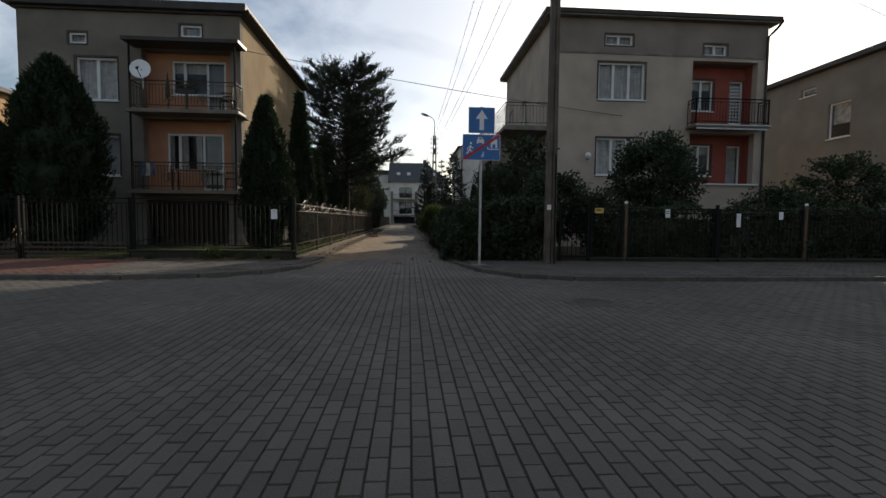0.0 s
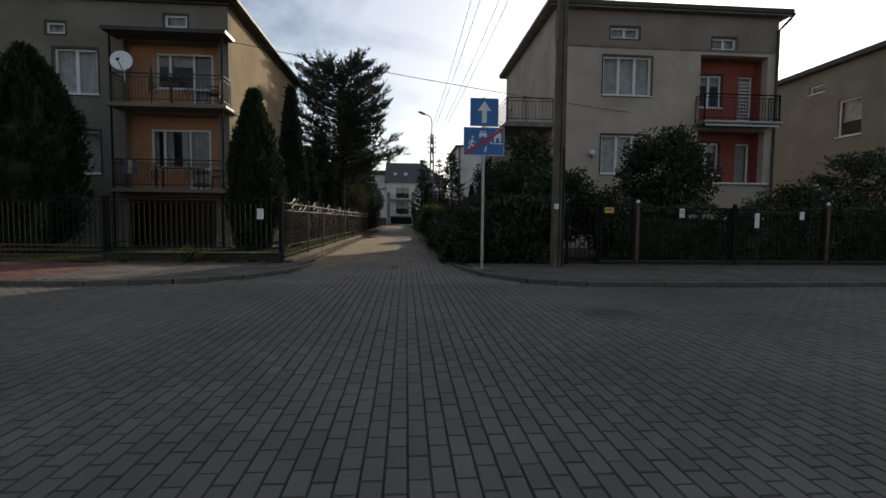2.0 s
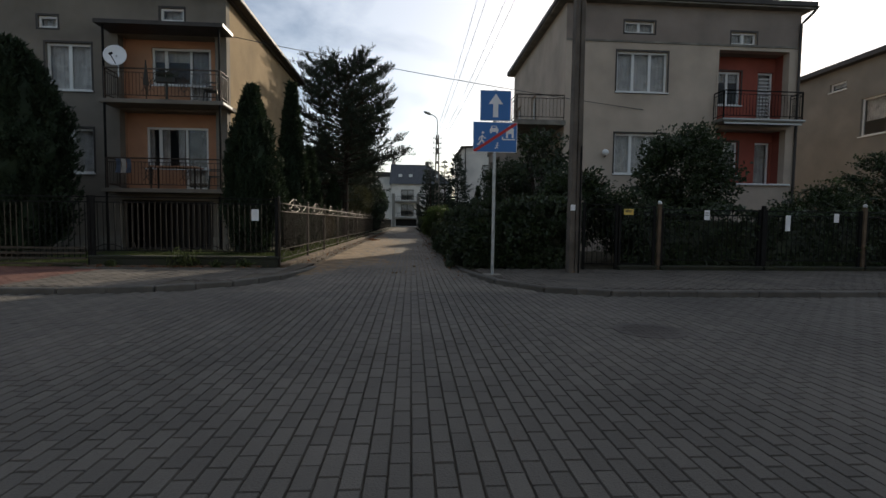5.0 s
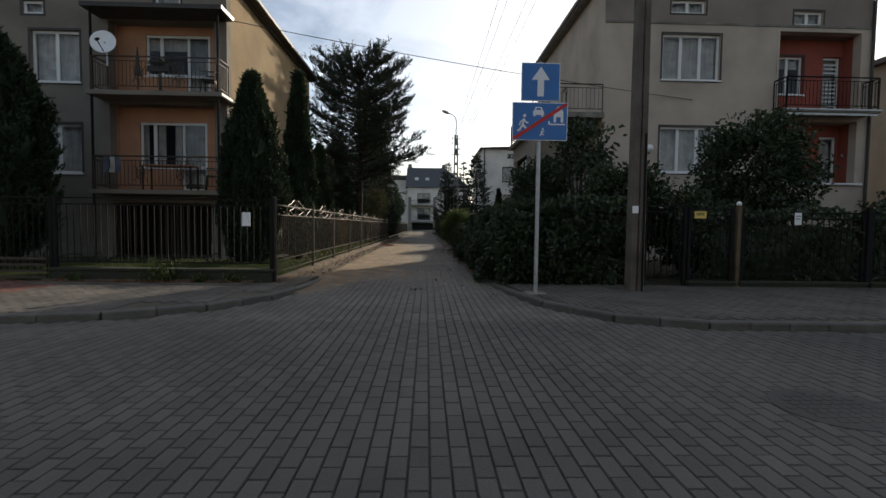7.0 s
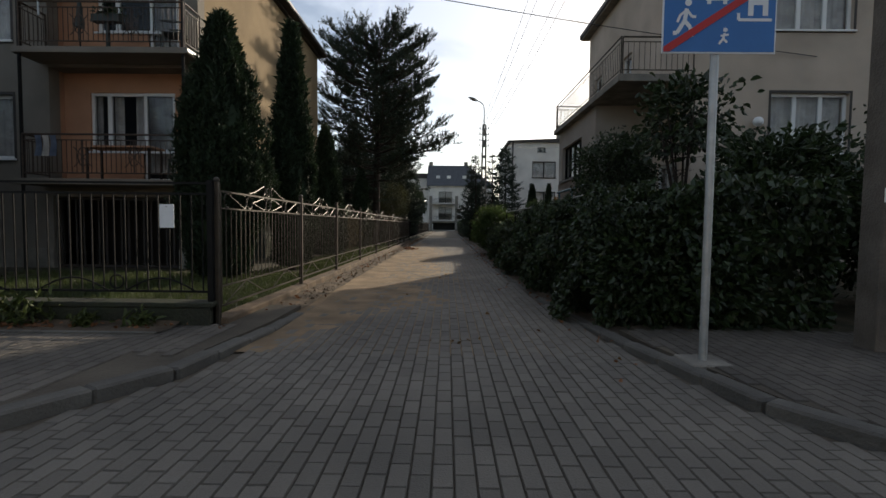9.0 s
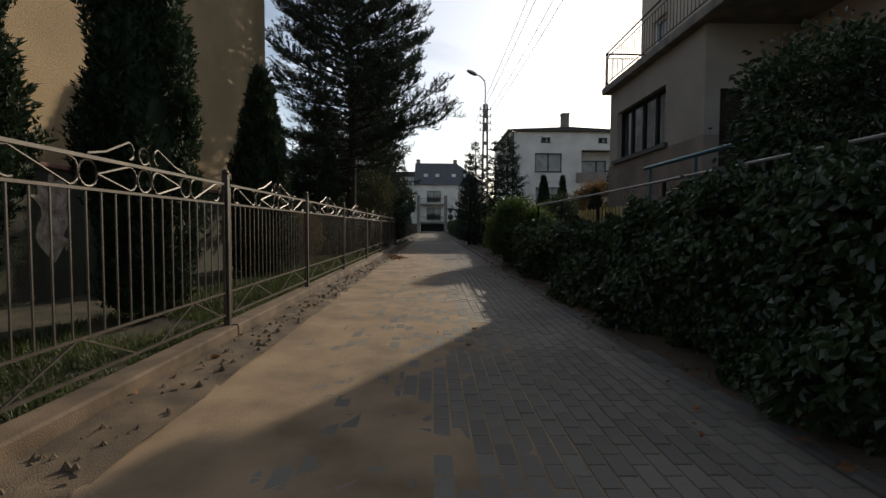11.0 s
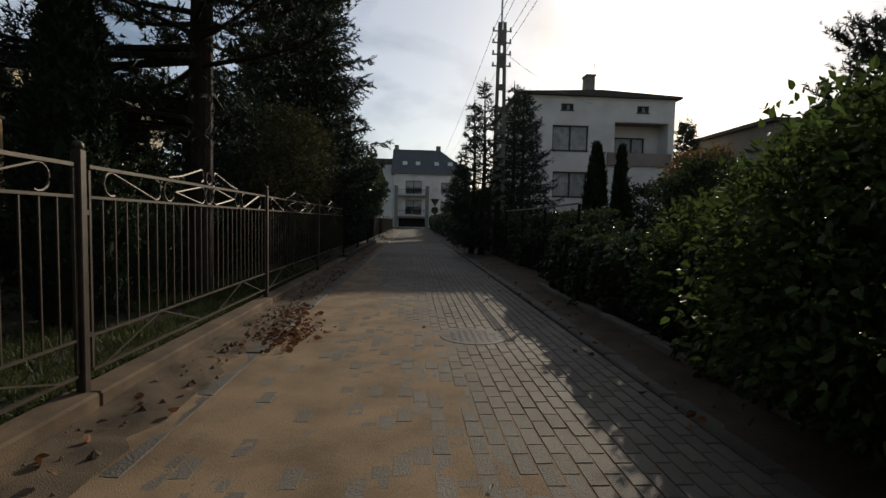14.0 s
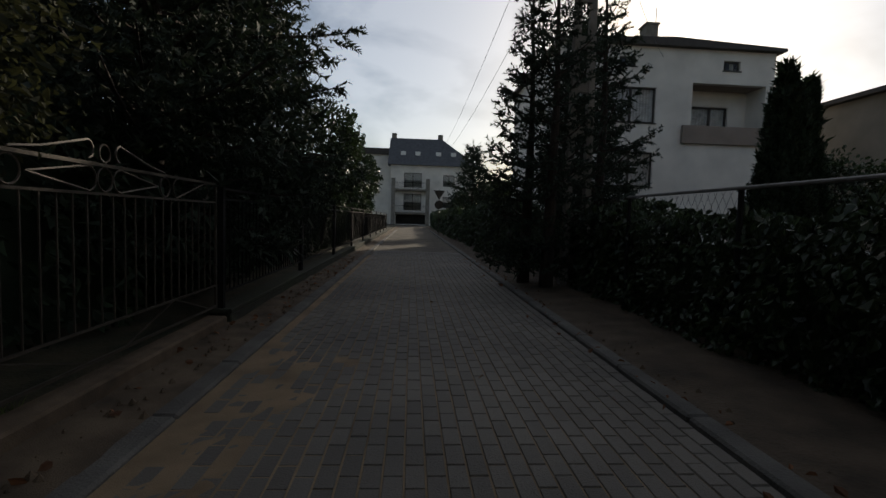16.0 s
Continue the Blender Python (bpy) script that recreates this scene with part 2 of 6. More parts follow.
def raw(name, verts, faces, material, parent=None):
    me = bpy.data.meshes.new(name)
    me.from_pydata(verts, [], faces)
    me.materials.append(M[material])
    ob = new(name, me)
    ob.parent = parent
    return ob

# ---- ground, road, pavement ----
def polygon_slab(name, pts, z0, z1, material, parent=None):
    n = len(pts)
    verts = [(x, y, z0) for x, y in pts] + [(x, y, z1) for x, y in pts]
    faces = [tuple(range(n, 2 * n))] + [(k, (k + 1) % n, n + (k + 1) % n, n + k) for k in range(n)]
    return raw(name, verts, faces, material, parent)


KERB_L = [(-60, 7.75), (-4.4, 7.75), (-3.2, 8.0), (-2.3, 8.6), (-1.8, 9.5), (-1.64, 11), (-1.62, 14), (-1.62, 95)]
KERB_R = [(60, 8.1), (5, 7.6), (3.7, 7.65), (2.8, 8.05), (2.2, 9.0), (1.92, 10.5), (1.7, 13), (1.55, 17), (1.5, 95)]


def along(path, y):
    """The kerb's x at y, on its stretch beside the lane."""
    for (x0, y0), (x1, y1) in zip(path, path[1:]):
        if y0 <= y <= y1 and y1 > y0:
            return x0 + (x1 - x0) * (y - y0) / (y1 - y0)
    return path[-1][0]


def on_road(x, y):
    if y < 7.6:
        return True
    if y < 7.6 + 0.5 and (x > 5 or x < -4.4):
        return y < (7.75 if x < 0 else 7.6 + (x - 5) * 0.009)
    if x < 0:
        return x > along(KERB_L[1:], y) if y > 7.75 else True
    return x < along(KERB_R[1:], y) if y > 7.65 else True


ground = tagged(raw("ground", [(-500, -300, -0.05), (500, -300, -0.05), (500, 700, -0.05), (-500, 700, -0.05)], [(0, 1, 2, 3)], "grass"), "dark grass and earth reaching to the horizon", "ground", kind="structure")
road = polygon_slab("road", [(-60, -7), (60, -7), (60, 8.0), (5, 7.7), (3.2, 7.9), (2.4, 9.0), (2.0, 11), (1.75, 13.2), (1.6, 17), (1.55, 96), (60, 96), (60, 103), (-60, 103), (-60, 96), (-1.7, 96), (-1.7, 10.6), (-2.4, 8.7), (-3.3, 8.05), (-4.4, 7.8), (-60, 7.8)], -0.1, -0.004, "joint")
tagged(road, "grey concrete block paved residential street with sandy joints", "road", kind="structure")
pavement_l = polygon_slab("pavement_left", [(-60, 7.86)] + [(x - 0.06, y + 0.09) for x, y in KERB_L[1:3]] + [(-2.34, 8.7), (-1.86, 9.6), (-1.69, 11.2), (-1.69, 12.25), (-2.12, 12.25), (-2.12, 10.95), (-60, 10.95)], -0.1, 0.075, "joint")
tagged(pavement_l, "grey block paved pavement before the fence", "pavement", kind="structure")
pavement_r = polygon_slab("pavement_right", [(60, 8.2), (5, 7.72), (3.75, 7.78), (2.9, 8.15), (2.32, 9.05), (2.04, 10.5), (2.0, 11.0), (60, 11.0)], -0.1, 0.075, "joint")
tagged(pavement_r, "grey block paved pavement beside the street", "pavement", kind="structure")
verge_l = tagged(raw("verge_left", [(x + random.uniform(-0.02, 0.02) * (0 < i < 2), y, (0.015, 0.03, 0.045)[i] + random.uniform(0, 0.03)) for y in np.arange(12.2, 95, 0.4) for i, x in enumerate((-1.66, -1.9, -2.14))], [(3 * k + i, 3 * k + i + 1, 3 * k + i + 4, 3 * k + i + 3) for k in range(len(np.arange(12.2, 95, 0.4)) - 1) for i in range(2)], "sand"), "narrow strip of dry sandy earth beside the lane", "verge", kind="structure")
verge_r = tagged(raw("verge_right", [(x, y, (0.0 if x < 2.2 else 0.04) + random.uniform(0, 0.03)) for y in np.arange(10.9, 95, 0.4) for x in (along(KERB_R, y) + 0.02, 2.3, 3.2)], [(3 * k + i, 3 * k + i + 1, 3 * k + i + 4, 3 * k + i + 3) for k in range(len(np.arange(10.9, 95, 0.4)) - 1) for i in range(2)], "soil"), "strip of dark earth with fallen leaves beside the lane", "verge", kind="structure")


def paver_verts(x, y, z, w, d, h=0.013):
    b = 0.005
    z += random.uniform(-0.002, 0.002)
    return [(x - w, y - d, z - h), (x + w, y - d, z - h), (x + w, y + d, z - h), (x - w, y + d, z - h), (x - w + b, y - d + b, z), (x + w - b, y - d + b, z), (x + w - b, y + d - b, z), (x - w + b, y + d - b, z)]


PF = [(4, 5, 6, 7), (0, 1, 5, 4), (1, 2, 6, 5), (2, 3, 7, 6), (3, 0, 4, 7)]


def pavers(name, x0, x1, y0, y1, z, inside, material, parent, label, w=0.05, d=0.1, skip=None):
    """Blocks in running bond, their courses along y, joined into one mesh."""
    verts, faces = [], []
    row = 0
    x = x0
    while x < x1:
        y = y0 + (d if row % 2 else 0)
        while y < y1:
            if inside(x, y) and not (skip and skip(x, y)):
                k = len(verts)
                verts += paver_verts(x, y, z, w - 0.0025, d - 0.0025)
                faces += [tuple(k + i for i in f) for f in PF]
            y += 2 * d
        x += 2 * w
        row += 1
    ob = raw(name, verts, faces, material, parent)
    return tagged(ob, label, kind="stuff")


NEAR = lambda x, y: 14.0 < y < 16.0 and -1.4 < x < 1.2
on_lane = lambda x, y: along(KERB_L, y) + 0.16 < x < along(KERB_R, y) - 0.1
pavers("paving_blocks", -14, 16, 0.6, 8.0, 0.012, lambda x, y: on_road(x, y + 0.12) and on_road(x, y), "street_paver", road, "grey concrete paving blocks of the street")
pavers("paving_blocks", -2.6, 2.8, 8.0, 48, 0.012, lambda x, y: along(KERB_L[2:], y) + 0.16 < x < along(KERB_R[3:], y) - 0.1 if y > 8.0 else -2.9 < x < 2.7, "paver", road, "grey concrete paving blocks of the lane", skip=NEAR)
pavers("paving_blocks", -5.5, -1.8, 8.0, 10.9, 0.088, lambda x, y: (y > 7.95 and x < -3.3) or (y > 8.75 and x < -2.4) or (y > 9.8 and x < -1.95), "slab", pavement_l, "grey paving blocks of the pavement")
pavers("paving_blocks", -16, -5.5, 7.95, 10.9, 0.088, lambda x, y: True, "redpaver", pavement_l, "red paving blocks of the driveway")
pavers("paving_blocks", 2.1, 17, 7.8, 10.9, 0.088, lambda x, y: x > (along(KERB_R[3:], y) + 0.16 if y > 8.05 else 3.2) and y > 7.8 + 0.02 * max(0, x - 5), "slab", pavement_r, "grey paving blocks of the pavement")


# the kerb sinks to the lane beside the fence and rises again further on
HEIGHT_Y, HEIGHT_Z = (9.3, 12.5, 25, 29), (0.095, 0.014, 0.014, 0.045)


def kerb(name, path, parent_label, lengths):
    k = thing(name, parent_label, "kerb", kind="structure")
    meshes = {}
    for length in (0.5, 1.0):
        meshes[length] = mesh_of("kerb_stone", boxes((0, length - 0.004, -0.075, 0.075, -0.16, 0)), "kerb", bevel=0.016)
    for (x0, y0), (x1, y1) in zip(path, path[1:]):
        total = math.hypot(x1 - x0, y1 - y0)
        length = 1.0 if total > 6 else 0.5
        if total > 40:
            n = int(min(total, lengths))
        else:
            n = max(1, round(total / length))
        step = total / n if total <= 40 else 1.0
        a = math.degrees(math.atan2(y1 - y0, x1 - x0))
        for i in range(n):
            s = i * step if y1 > y0 + 40 else (total - (n - i) * step)
            ob = new("kerb_stone", meshes[length])
            ob.parent = k
            ym = y0 + (y1 - y0) * (s + step / 2) / total
            ob.matrix_basis = pose(x0 + (x1 - x0) * s / total, y0 + (y1 - y0) * s / total, float(np.interp(ym, HEIGHT_Y, HEIGHT_Z)) + random.uniform(-0.003, 0.003), random.uniform(-0.6, 0.6), 0, a) @ Matrix.Diagonal((step / length, 1, 1, 1))
    return k


kerb("kerb_left", KERB_L, "weathered grey concrete kerb stones along the pavement", 60)
kerb("kerb_right", KERB_R, "weathered grey concrete kerb stones along the corner", 60)

manhole = thing("manhole_cover", "round dark cast iron manhole cover set in the street", "manhole cover", (3.1, 5.3, -0.011))
bm = bmesh.new()
bmesh.ops.create_cone(bm, cap_ends=True, segments=36, radius1=0.36, radius2=0.35, depth=0.03, matrix=Matrix.Translation((0, 0, 0.012)))
part("cover_rim", bm, "fascia", manhole)
bm = bmesh.new()
for i in range(-4, 5):
    for j in range(-4, 5):
        if i * i + j * j < 17:
            box(bm, i * 0.07 - 0.022, i * 0.07 + 0.022, j * 0.07 - 0.022, j * 0.07 + 0.022, 0.02, 0.0295)
tagged(part("cover_studs", bm, "fascia", manhole), kind="stuff")
drain = copy_thing(manhole, pose(0.38, 27.7, -0.012))
tagged(drain, "round dark manhole cover in the shaded lane")


# ---- plants ----
def leaves(name, pts, dirs, size, material, parent, label="", aspect=0.5, fold=0.25):
    """Many small leaves: each a folded diamond at a point, growing along its direction."""
    pts, dirs = np.asarray(pts, float), np.asarray(dirs, float)
    n = len(pts)
    dirs /= np.linalg.norm(dirs, axis=1, keepdims=True) + 1e-9
    side = np.cross(dirs, np.random.normal(size=(n, 3)))
    side /= np.linalg.norm(side, axis=1, keepdims=True) + 1e-9
    up = np.cross(side, dirs)
    s = size * np.random.uniform(0.6, 1.35, (n, 1))
    a = pts - dirs * s * 0.5
    b = pts + dirs * s * 0.5 - up * s * fold * 0.6
    ring = [a]
    for along_leaf, width in ((-0.2, 0.46), (0.18, 0.4)):
        ring.append(pts + dirs * s * along_leaf + side * s * aspect * width + up * s * fold * 0.6)
    ring.append(b)
    for along_leaf, width in ((0.18, 0.4), (-0.2, 0.46)):
        ring.append(pts + dirs * s * along_leaf - side * s * aspect * width + up * s * fold * 0.6)
    verts = np.stack(ring, 1).reshape(-1, 3)
    faces = np.arange(6 * n).reshape(-1, 6)
    tris = np.concatenate([faces[:, k] for k in ([0, 1, 2], [0, 2, 3], [0, 3, 4], [0, 4, 5])])
    return tagged(raw(name, verts.tolist(), tris.tolist(), material, parent), label)


def tufts(name, pts, dirs, size, material, parent, label="", blades=8, width=0.07, spread=0.7):
    """Needle tufts: thin blades fanning from a point along its direction."""
    pts, dirs = np.repeat(np.asarray(pts, float), blades, 0), np.repeat(np.asarray(dirs, float), blades, 0)
    n = len(pts)
    dirs = dirs / (np.linalg.norm(dirs, axis=1, keepdims=True) + 1e-9) + np.random.normal(scale=spread, size=(n, 3))
    dirs /= np.linalg.norm(dirs, axis=1, keepdims=True)
    side = np.cross(dirs, np.random.normal(size=(n, 3)))
    side /= np.linalg.norm(side, axis=1, keepdims=True) + 1e-9
    s = size * np.random.uniform(0.6, 1.3, (n, 1))
    verts = np.stack((pts - side * s * width, pts + side * s * width, pts + dirs * s), 1).reshape(-1, 3)
    return tagged(raw(name, verts.tolist(), np.arange(3 * n).reshape(-1, 3).tolist(), material, parent), label)


def brushes(name, bases, dirs, lengths, needle, material, parent, per=20, width=0.17, lean=0.7):
    """Needle shoots: each a thin twig beset all round with short blades that lean towards its tip."""
    n = len(bases)
    bases, dirs = np.asarray(bases, float), np.asarray(dirs, float)
    dirs = dirs / (np.linalg.norm(dirs, axis=1, keepdims=True) + 1e-9)
    lengths = np.asarray(lengths, float)[:, None]
    u = (np.arange(per) + 0.5) / per
    at = bases[:, None, :] + dirs[:, None, :] * (lengths * u[None, :])[:, :, None]
    at = at.reshape(-1, 3)
    d = np.repeat(dirs, per, 0)
    r = np.random.normal(size=(n * per, 3))
    r -= d * (r * d).sum(1, keepdims=True)
    r /= np.linalg.norm(r, axis=1, keepdims=True) + 1e-9
    tip = d * lean + r
    tip /= np.linalg.norm(tip, axis=1, keepdims=True)
    side = np.cross(tip, np.random.normal(size=(n * per, 3)))
    side /= np.linalg.norm(side, axis=1, keepdims=True) + 1e-9
    s = needle * np.random.uniform(0.7, 1.25, (n * per, 1))
    verts = np.stack((at - side * s * width, at + side * s * width, at + tip * s), 1).reshape(-1, 3)
    return raw(name, verts.tolist(), np.arange(3 * n * per).reshape(-1, 3).tolist(), material, parent)


def core(name, prof, material, parent, lumps=0.12, seg=14):
    """A dense inner body, turned from a profile of (z, radius), with lumps."""
    verts, faces = [], []
    off = random.uniform(0, 50)
    for z, r in prof:
        for k in range(seg):
            a = k * math.tau / seg
            q = r * (1 + lumps * (1.3 * noise.noise(Vector((math.cos(a) * 1.5 + off, math.sin(a) * 1.5, z * 0.9))) + 1.1 * noise.noise(Vector((math.cos(a) * 5 + off, math.sin(a) * 5, z * 3.1)))))
            verts.append((math.cos(a) * q, math.sin(a) * q, z))
    for i in range(len(prof) - 1):
        for k in range(seg):
            faces.append((i * seg + k, i * seg + (k + 1) % seg, (i + 1) * seg + (k + 1) % seg, (i + 1) * seg + k))
    return raw(name, verts, faces, material, parent)


def inner_sprays(tree, low, h, radius, count, needle):
    """The shaded inside of a conifer: older, coarser sprays hanging round the stem. radius gives its reach at a share of the height."""
    bases, dirs = [], []
    for k in range(count):
        f = random.random() ** 1.4
        a = random.uniform(0, math.tau)
        q = radius(f) * random.random() ** 0.6
        bases.append((math.cos(a) * q, math.sin(a) * q, low + (h - low) * f * 0.95 + random.uniform(-0.1, 0.1)))
        dirs.append((math.cos(a) + random.gauss(0, 0.5), math.sin(a) + random.gauss(0, 0.5), random.uniform(-0.5, 0.4)))
    return brushes("inner_foliage", bases, dirs, [needle * 1.3] * count, needle, "needle", tree, per=6, width=0.15)


def thuja(label, x, y, h, r, count=3000, low=0.05, top=0.35, rough=0.5, shoot=0.2, foot=0.35):
    """A column of upright feathery plumes round a dense dark inside."""
    t = thing("thuja", label, "tree", (x, y, 0.05))
    bm = bmesh.new()
    bar(bm, (0, 0, -0.1), (0.02, 0.02, h * 0.7), 0.09, 8, 0.02)
    part("trunk", bm, "bark", t)
    shape = lambda f: min(1, (f - low) / 0.25 * (1 - foot) + foot) * (1 - max(0, (f - top) / (1 - top)) ** 1.5) ** 0.8
    prof = [(h * (low + (1 - low) * k / 14), max(0.02, 0.7 * r * shape(low + (1 - low) * k / 14))) for k in range(15)]
    prof[-1] = (h * 0.96, 0.01)
    core("inner_foliage", prof, "thuja", t, 0.16)
    off = random.uniform(0, 50)
    bases, dirs, lengths = [], [], []
    for k in range(count):
        f = random.uniform(low, 0.985) ** 0.9
        a = random.uniform(0, math.tau)
        lump = noise.noise(Vector((math.cos(a) * 2.2 + off, math.sin(a) * 2.2, f * h * 0.8))) + 0.5 * noise.noise(Vector((math.cos(a) * 6 + off, math.sin(a) * 6, f * h * 1.5)))
        q = r * shape(f) * (0.84 + rough * 0.8 * lump) * random.uniform(0.82, 1.02)
        c, s = math.cos(a), math.sin(a)
        bases.append((c * q, s * q, f * h - shoot * 0.4))
        dirs.append((c * 0.38 + random.gauss(0, 0.2), s * 0.38 + random.gauss(0, 0.2), 1))
        lengths.append(shoot * random.uniform(0.6, 1.3) * (1.2 - 0.4 * f))
    brushes("crown", bases, dirs, lengths, shoot * 0.36, "thuja", t, per=11, width=0.25, lean=1.0)
    deep = [(p[0] * 0.86, p[1] * 0.86, p[2]) for p in bases[::3]]
    brushes("inner_foliage", deep, dirs[::3], [shoot * 1.2] * len(deep), shoot * 0.8, "thuja", t, per=5, width=0.2, lean=1.4)
    return t


def conifer(label, x, y, h, r, low=1.2, whorls=22, per=7, shoot=0.2, droop=0.25, density=5, name="spruce", tip=0.12, full=0.75, skirt=0.15, blades=16, inner=60):
    """A spruce: whorls of drooping boughs whose side twigs carry short needle shoots."""
    t = thing(name, label, "tree", (x, y, 0.0))
    bm = bmesh.new()
    bar(bm, (0, 0, -0.1), (0.06, 0, h * 0.55), 0.028 * h * 0.6 + 0.03, 10, 0.016 * h * 0.6)
    bar(bm, (0.06, 0, h * 0.55), (0, 0.04, h), 0.016 * h * 0.6, 8, 0.012)
    part("trunk", bm, "bark", t)
    bm = bmesh.new()
    bases, dirs, lengths = [], [], []
    for k in range(5):
        bases.append((0, 0.04, h - 0.1 - 0.12 * k))
        dirs.append((random.gauss(0, 0.35 * (k > 0)), random.gauss(0, 0.35 * (k > 0)), 1))
        lengths.append(shoot * 1.3)
    for w in range(whorls):
        f = (w + random.uniform(-0.3, 0.3)) / whorls
        z = low + (h - low) * max(0, f)
        reach = r * (1 - f) ** full + tip
        if f < skirt:
            reach *= 0.6 + 0.4 * max(0, f) / skirt
        n = per if f < 0.7 else max(4, per - 2)
        a0 = random.uniform(0, math.tau)
        for k in range(n):
            a = a0 + k * math.tau / n + random.uniform(-0.35, 0.35)
            length = reach * random.uniform(0.62, 1.12)
            rise = random.uniform(-0.05, 0.2) + f * 0.5
            base = Vector((0, 0, z))
            ps = []
            for s in range(6):
                q = s / 5
                ps.append(base + Vector((math.cos(a) * length * q, math.sin(a) * length * q, length * (rise * q - droop * q * q + 0.22 * q ** 3))))
            for p, q in zip(ps, ps[1:]):
                bar(bm, p, q, 0.012 + 0.012 * length * (1 - (p - base).length / (length + 0.1)), 4, 0.008)
            twigs = int(density * length) + 4
            for s in range(twigs):
                q = 0.16 + 0.84 * ((s + random.random()) / twigs) ** 0.8
                i = min(4, int(q * 5))
                p = ps[i].lerp(ps[i + 1], q * 5 - i)
                d = (ps[i + 1] - ps[i]).normalized()
                sd = d.cross(Vector((0, 0, 1))) * (1 if s % 2 else -1)
                tl = shoot + 0.4 * length * (1.02 - q) * random.uniform(0.5, 1.0)
                way = (d * 0.75 + sd * random.uniform(0.5, 0.9) + Vector((0, 0, random.uniform(-0.35, 0.1)))).normalized()
                m = max(1, int(tl / (shoot * 0.55)))
                for j in range(m):
                    u = (j + 1) / m
                    turn = way * 0.8 + sd.cross(Vector((0, 0, 1))) * random.uniform(-0.5, 0.5) + sd * random.uniform(-0.4, 0.6) + Vector((0, 0, random.uniform(-0.55, 0.25)))
                    bases.append(p + way * (tl - shoot * 0.6) * u)
                    dirs.append(turn)
                    lengths.append(shoot * random.uniform(0.6, 1.15))
            bases.append(ps[-1] - (ps[-1] - ps[-2]).normalized() * 0.05)
            dirs.append((ps[-1] - ps[-2]).normalized() + Vector((0, 0, 0.25)))
            lengths.append(shoot * 1.2)
    tagged(part("branchwork", bm, "bark", t), kind="stuff")
    inner_sprays(t, low, h, lambda f: 0.8 * (r * (1 - f) ** full + tip) * (0.7 + 0.3 * min(1, f / skirt)), int(inner * r * h), 0.55 * shoot + 0.08)
    brushes("crown", bases, dirs, lengths, shoot * 0.34, "needle", t, per=blades, width=0.24)
    return t


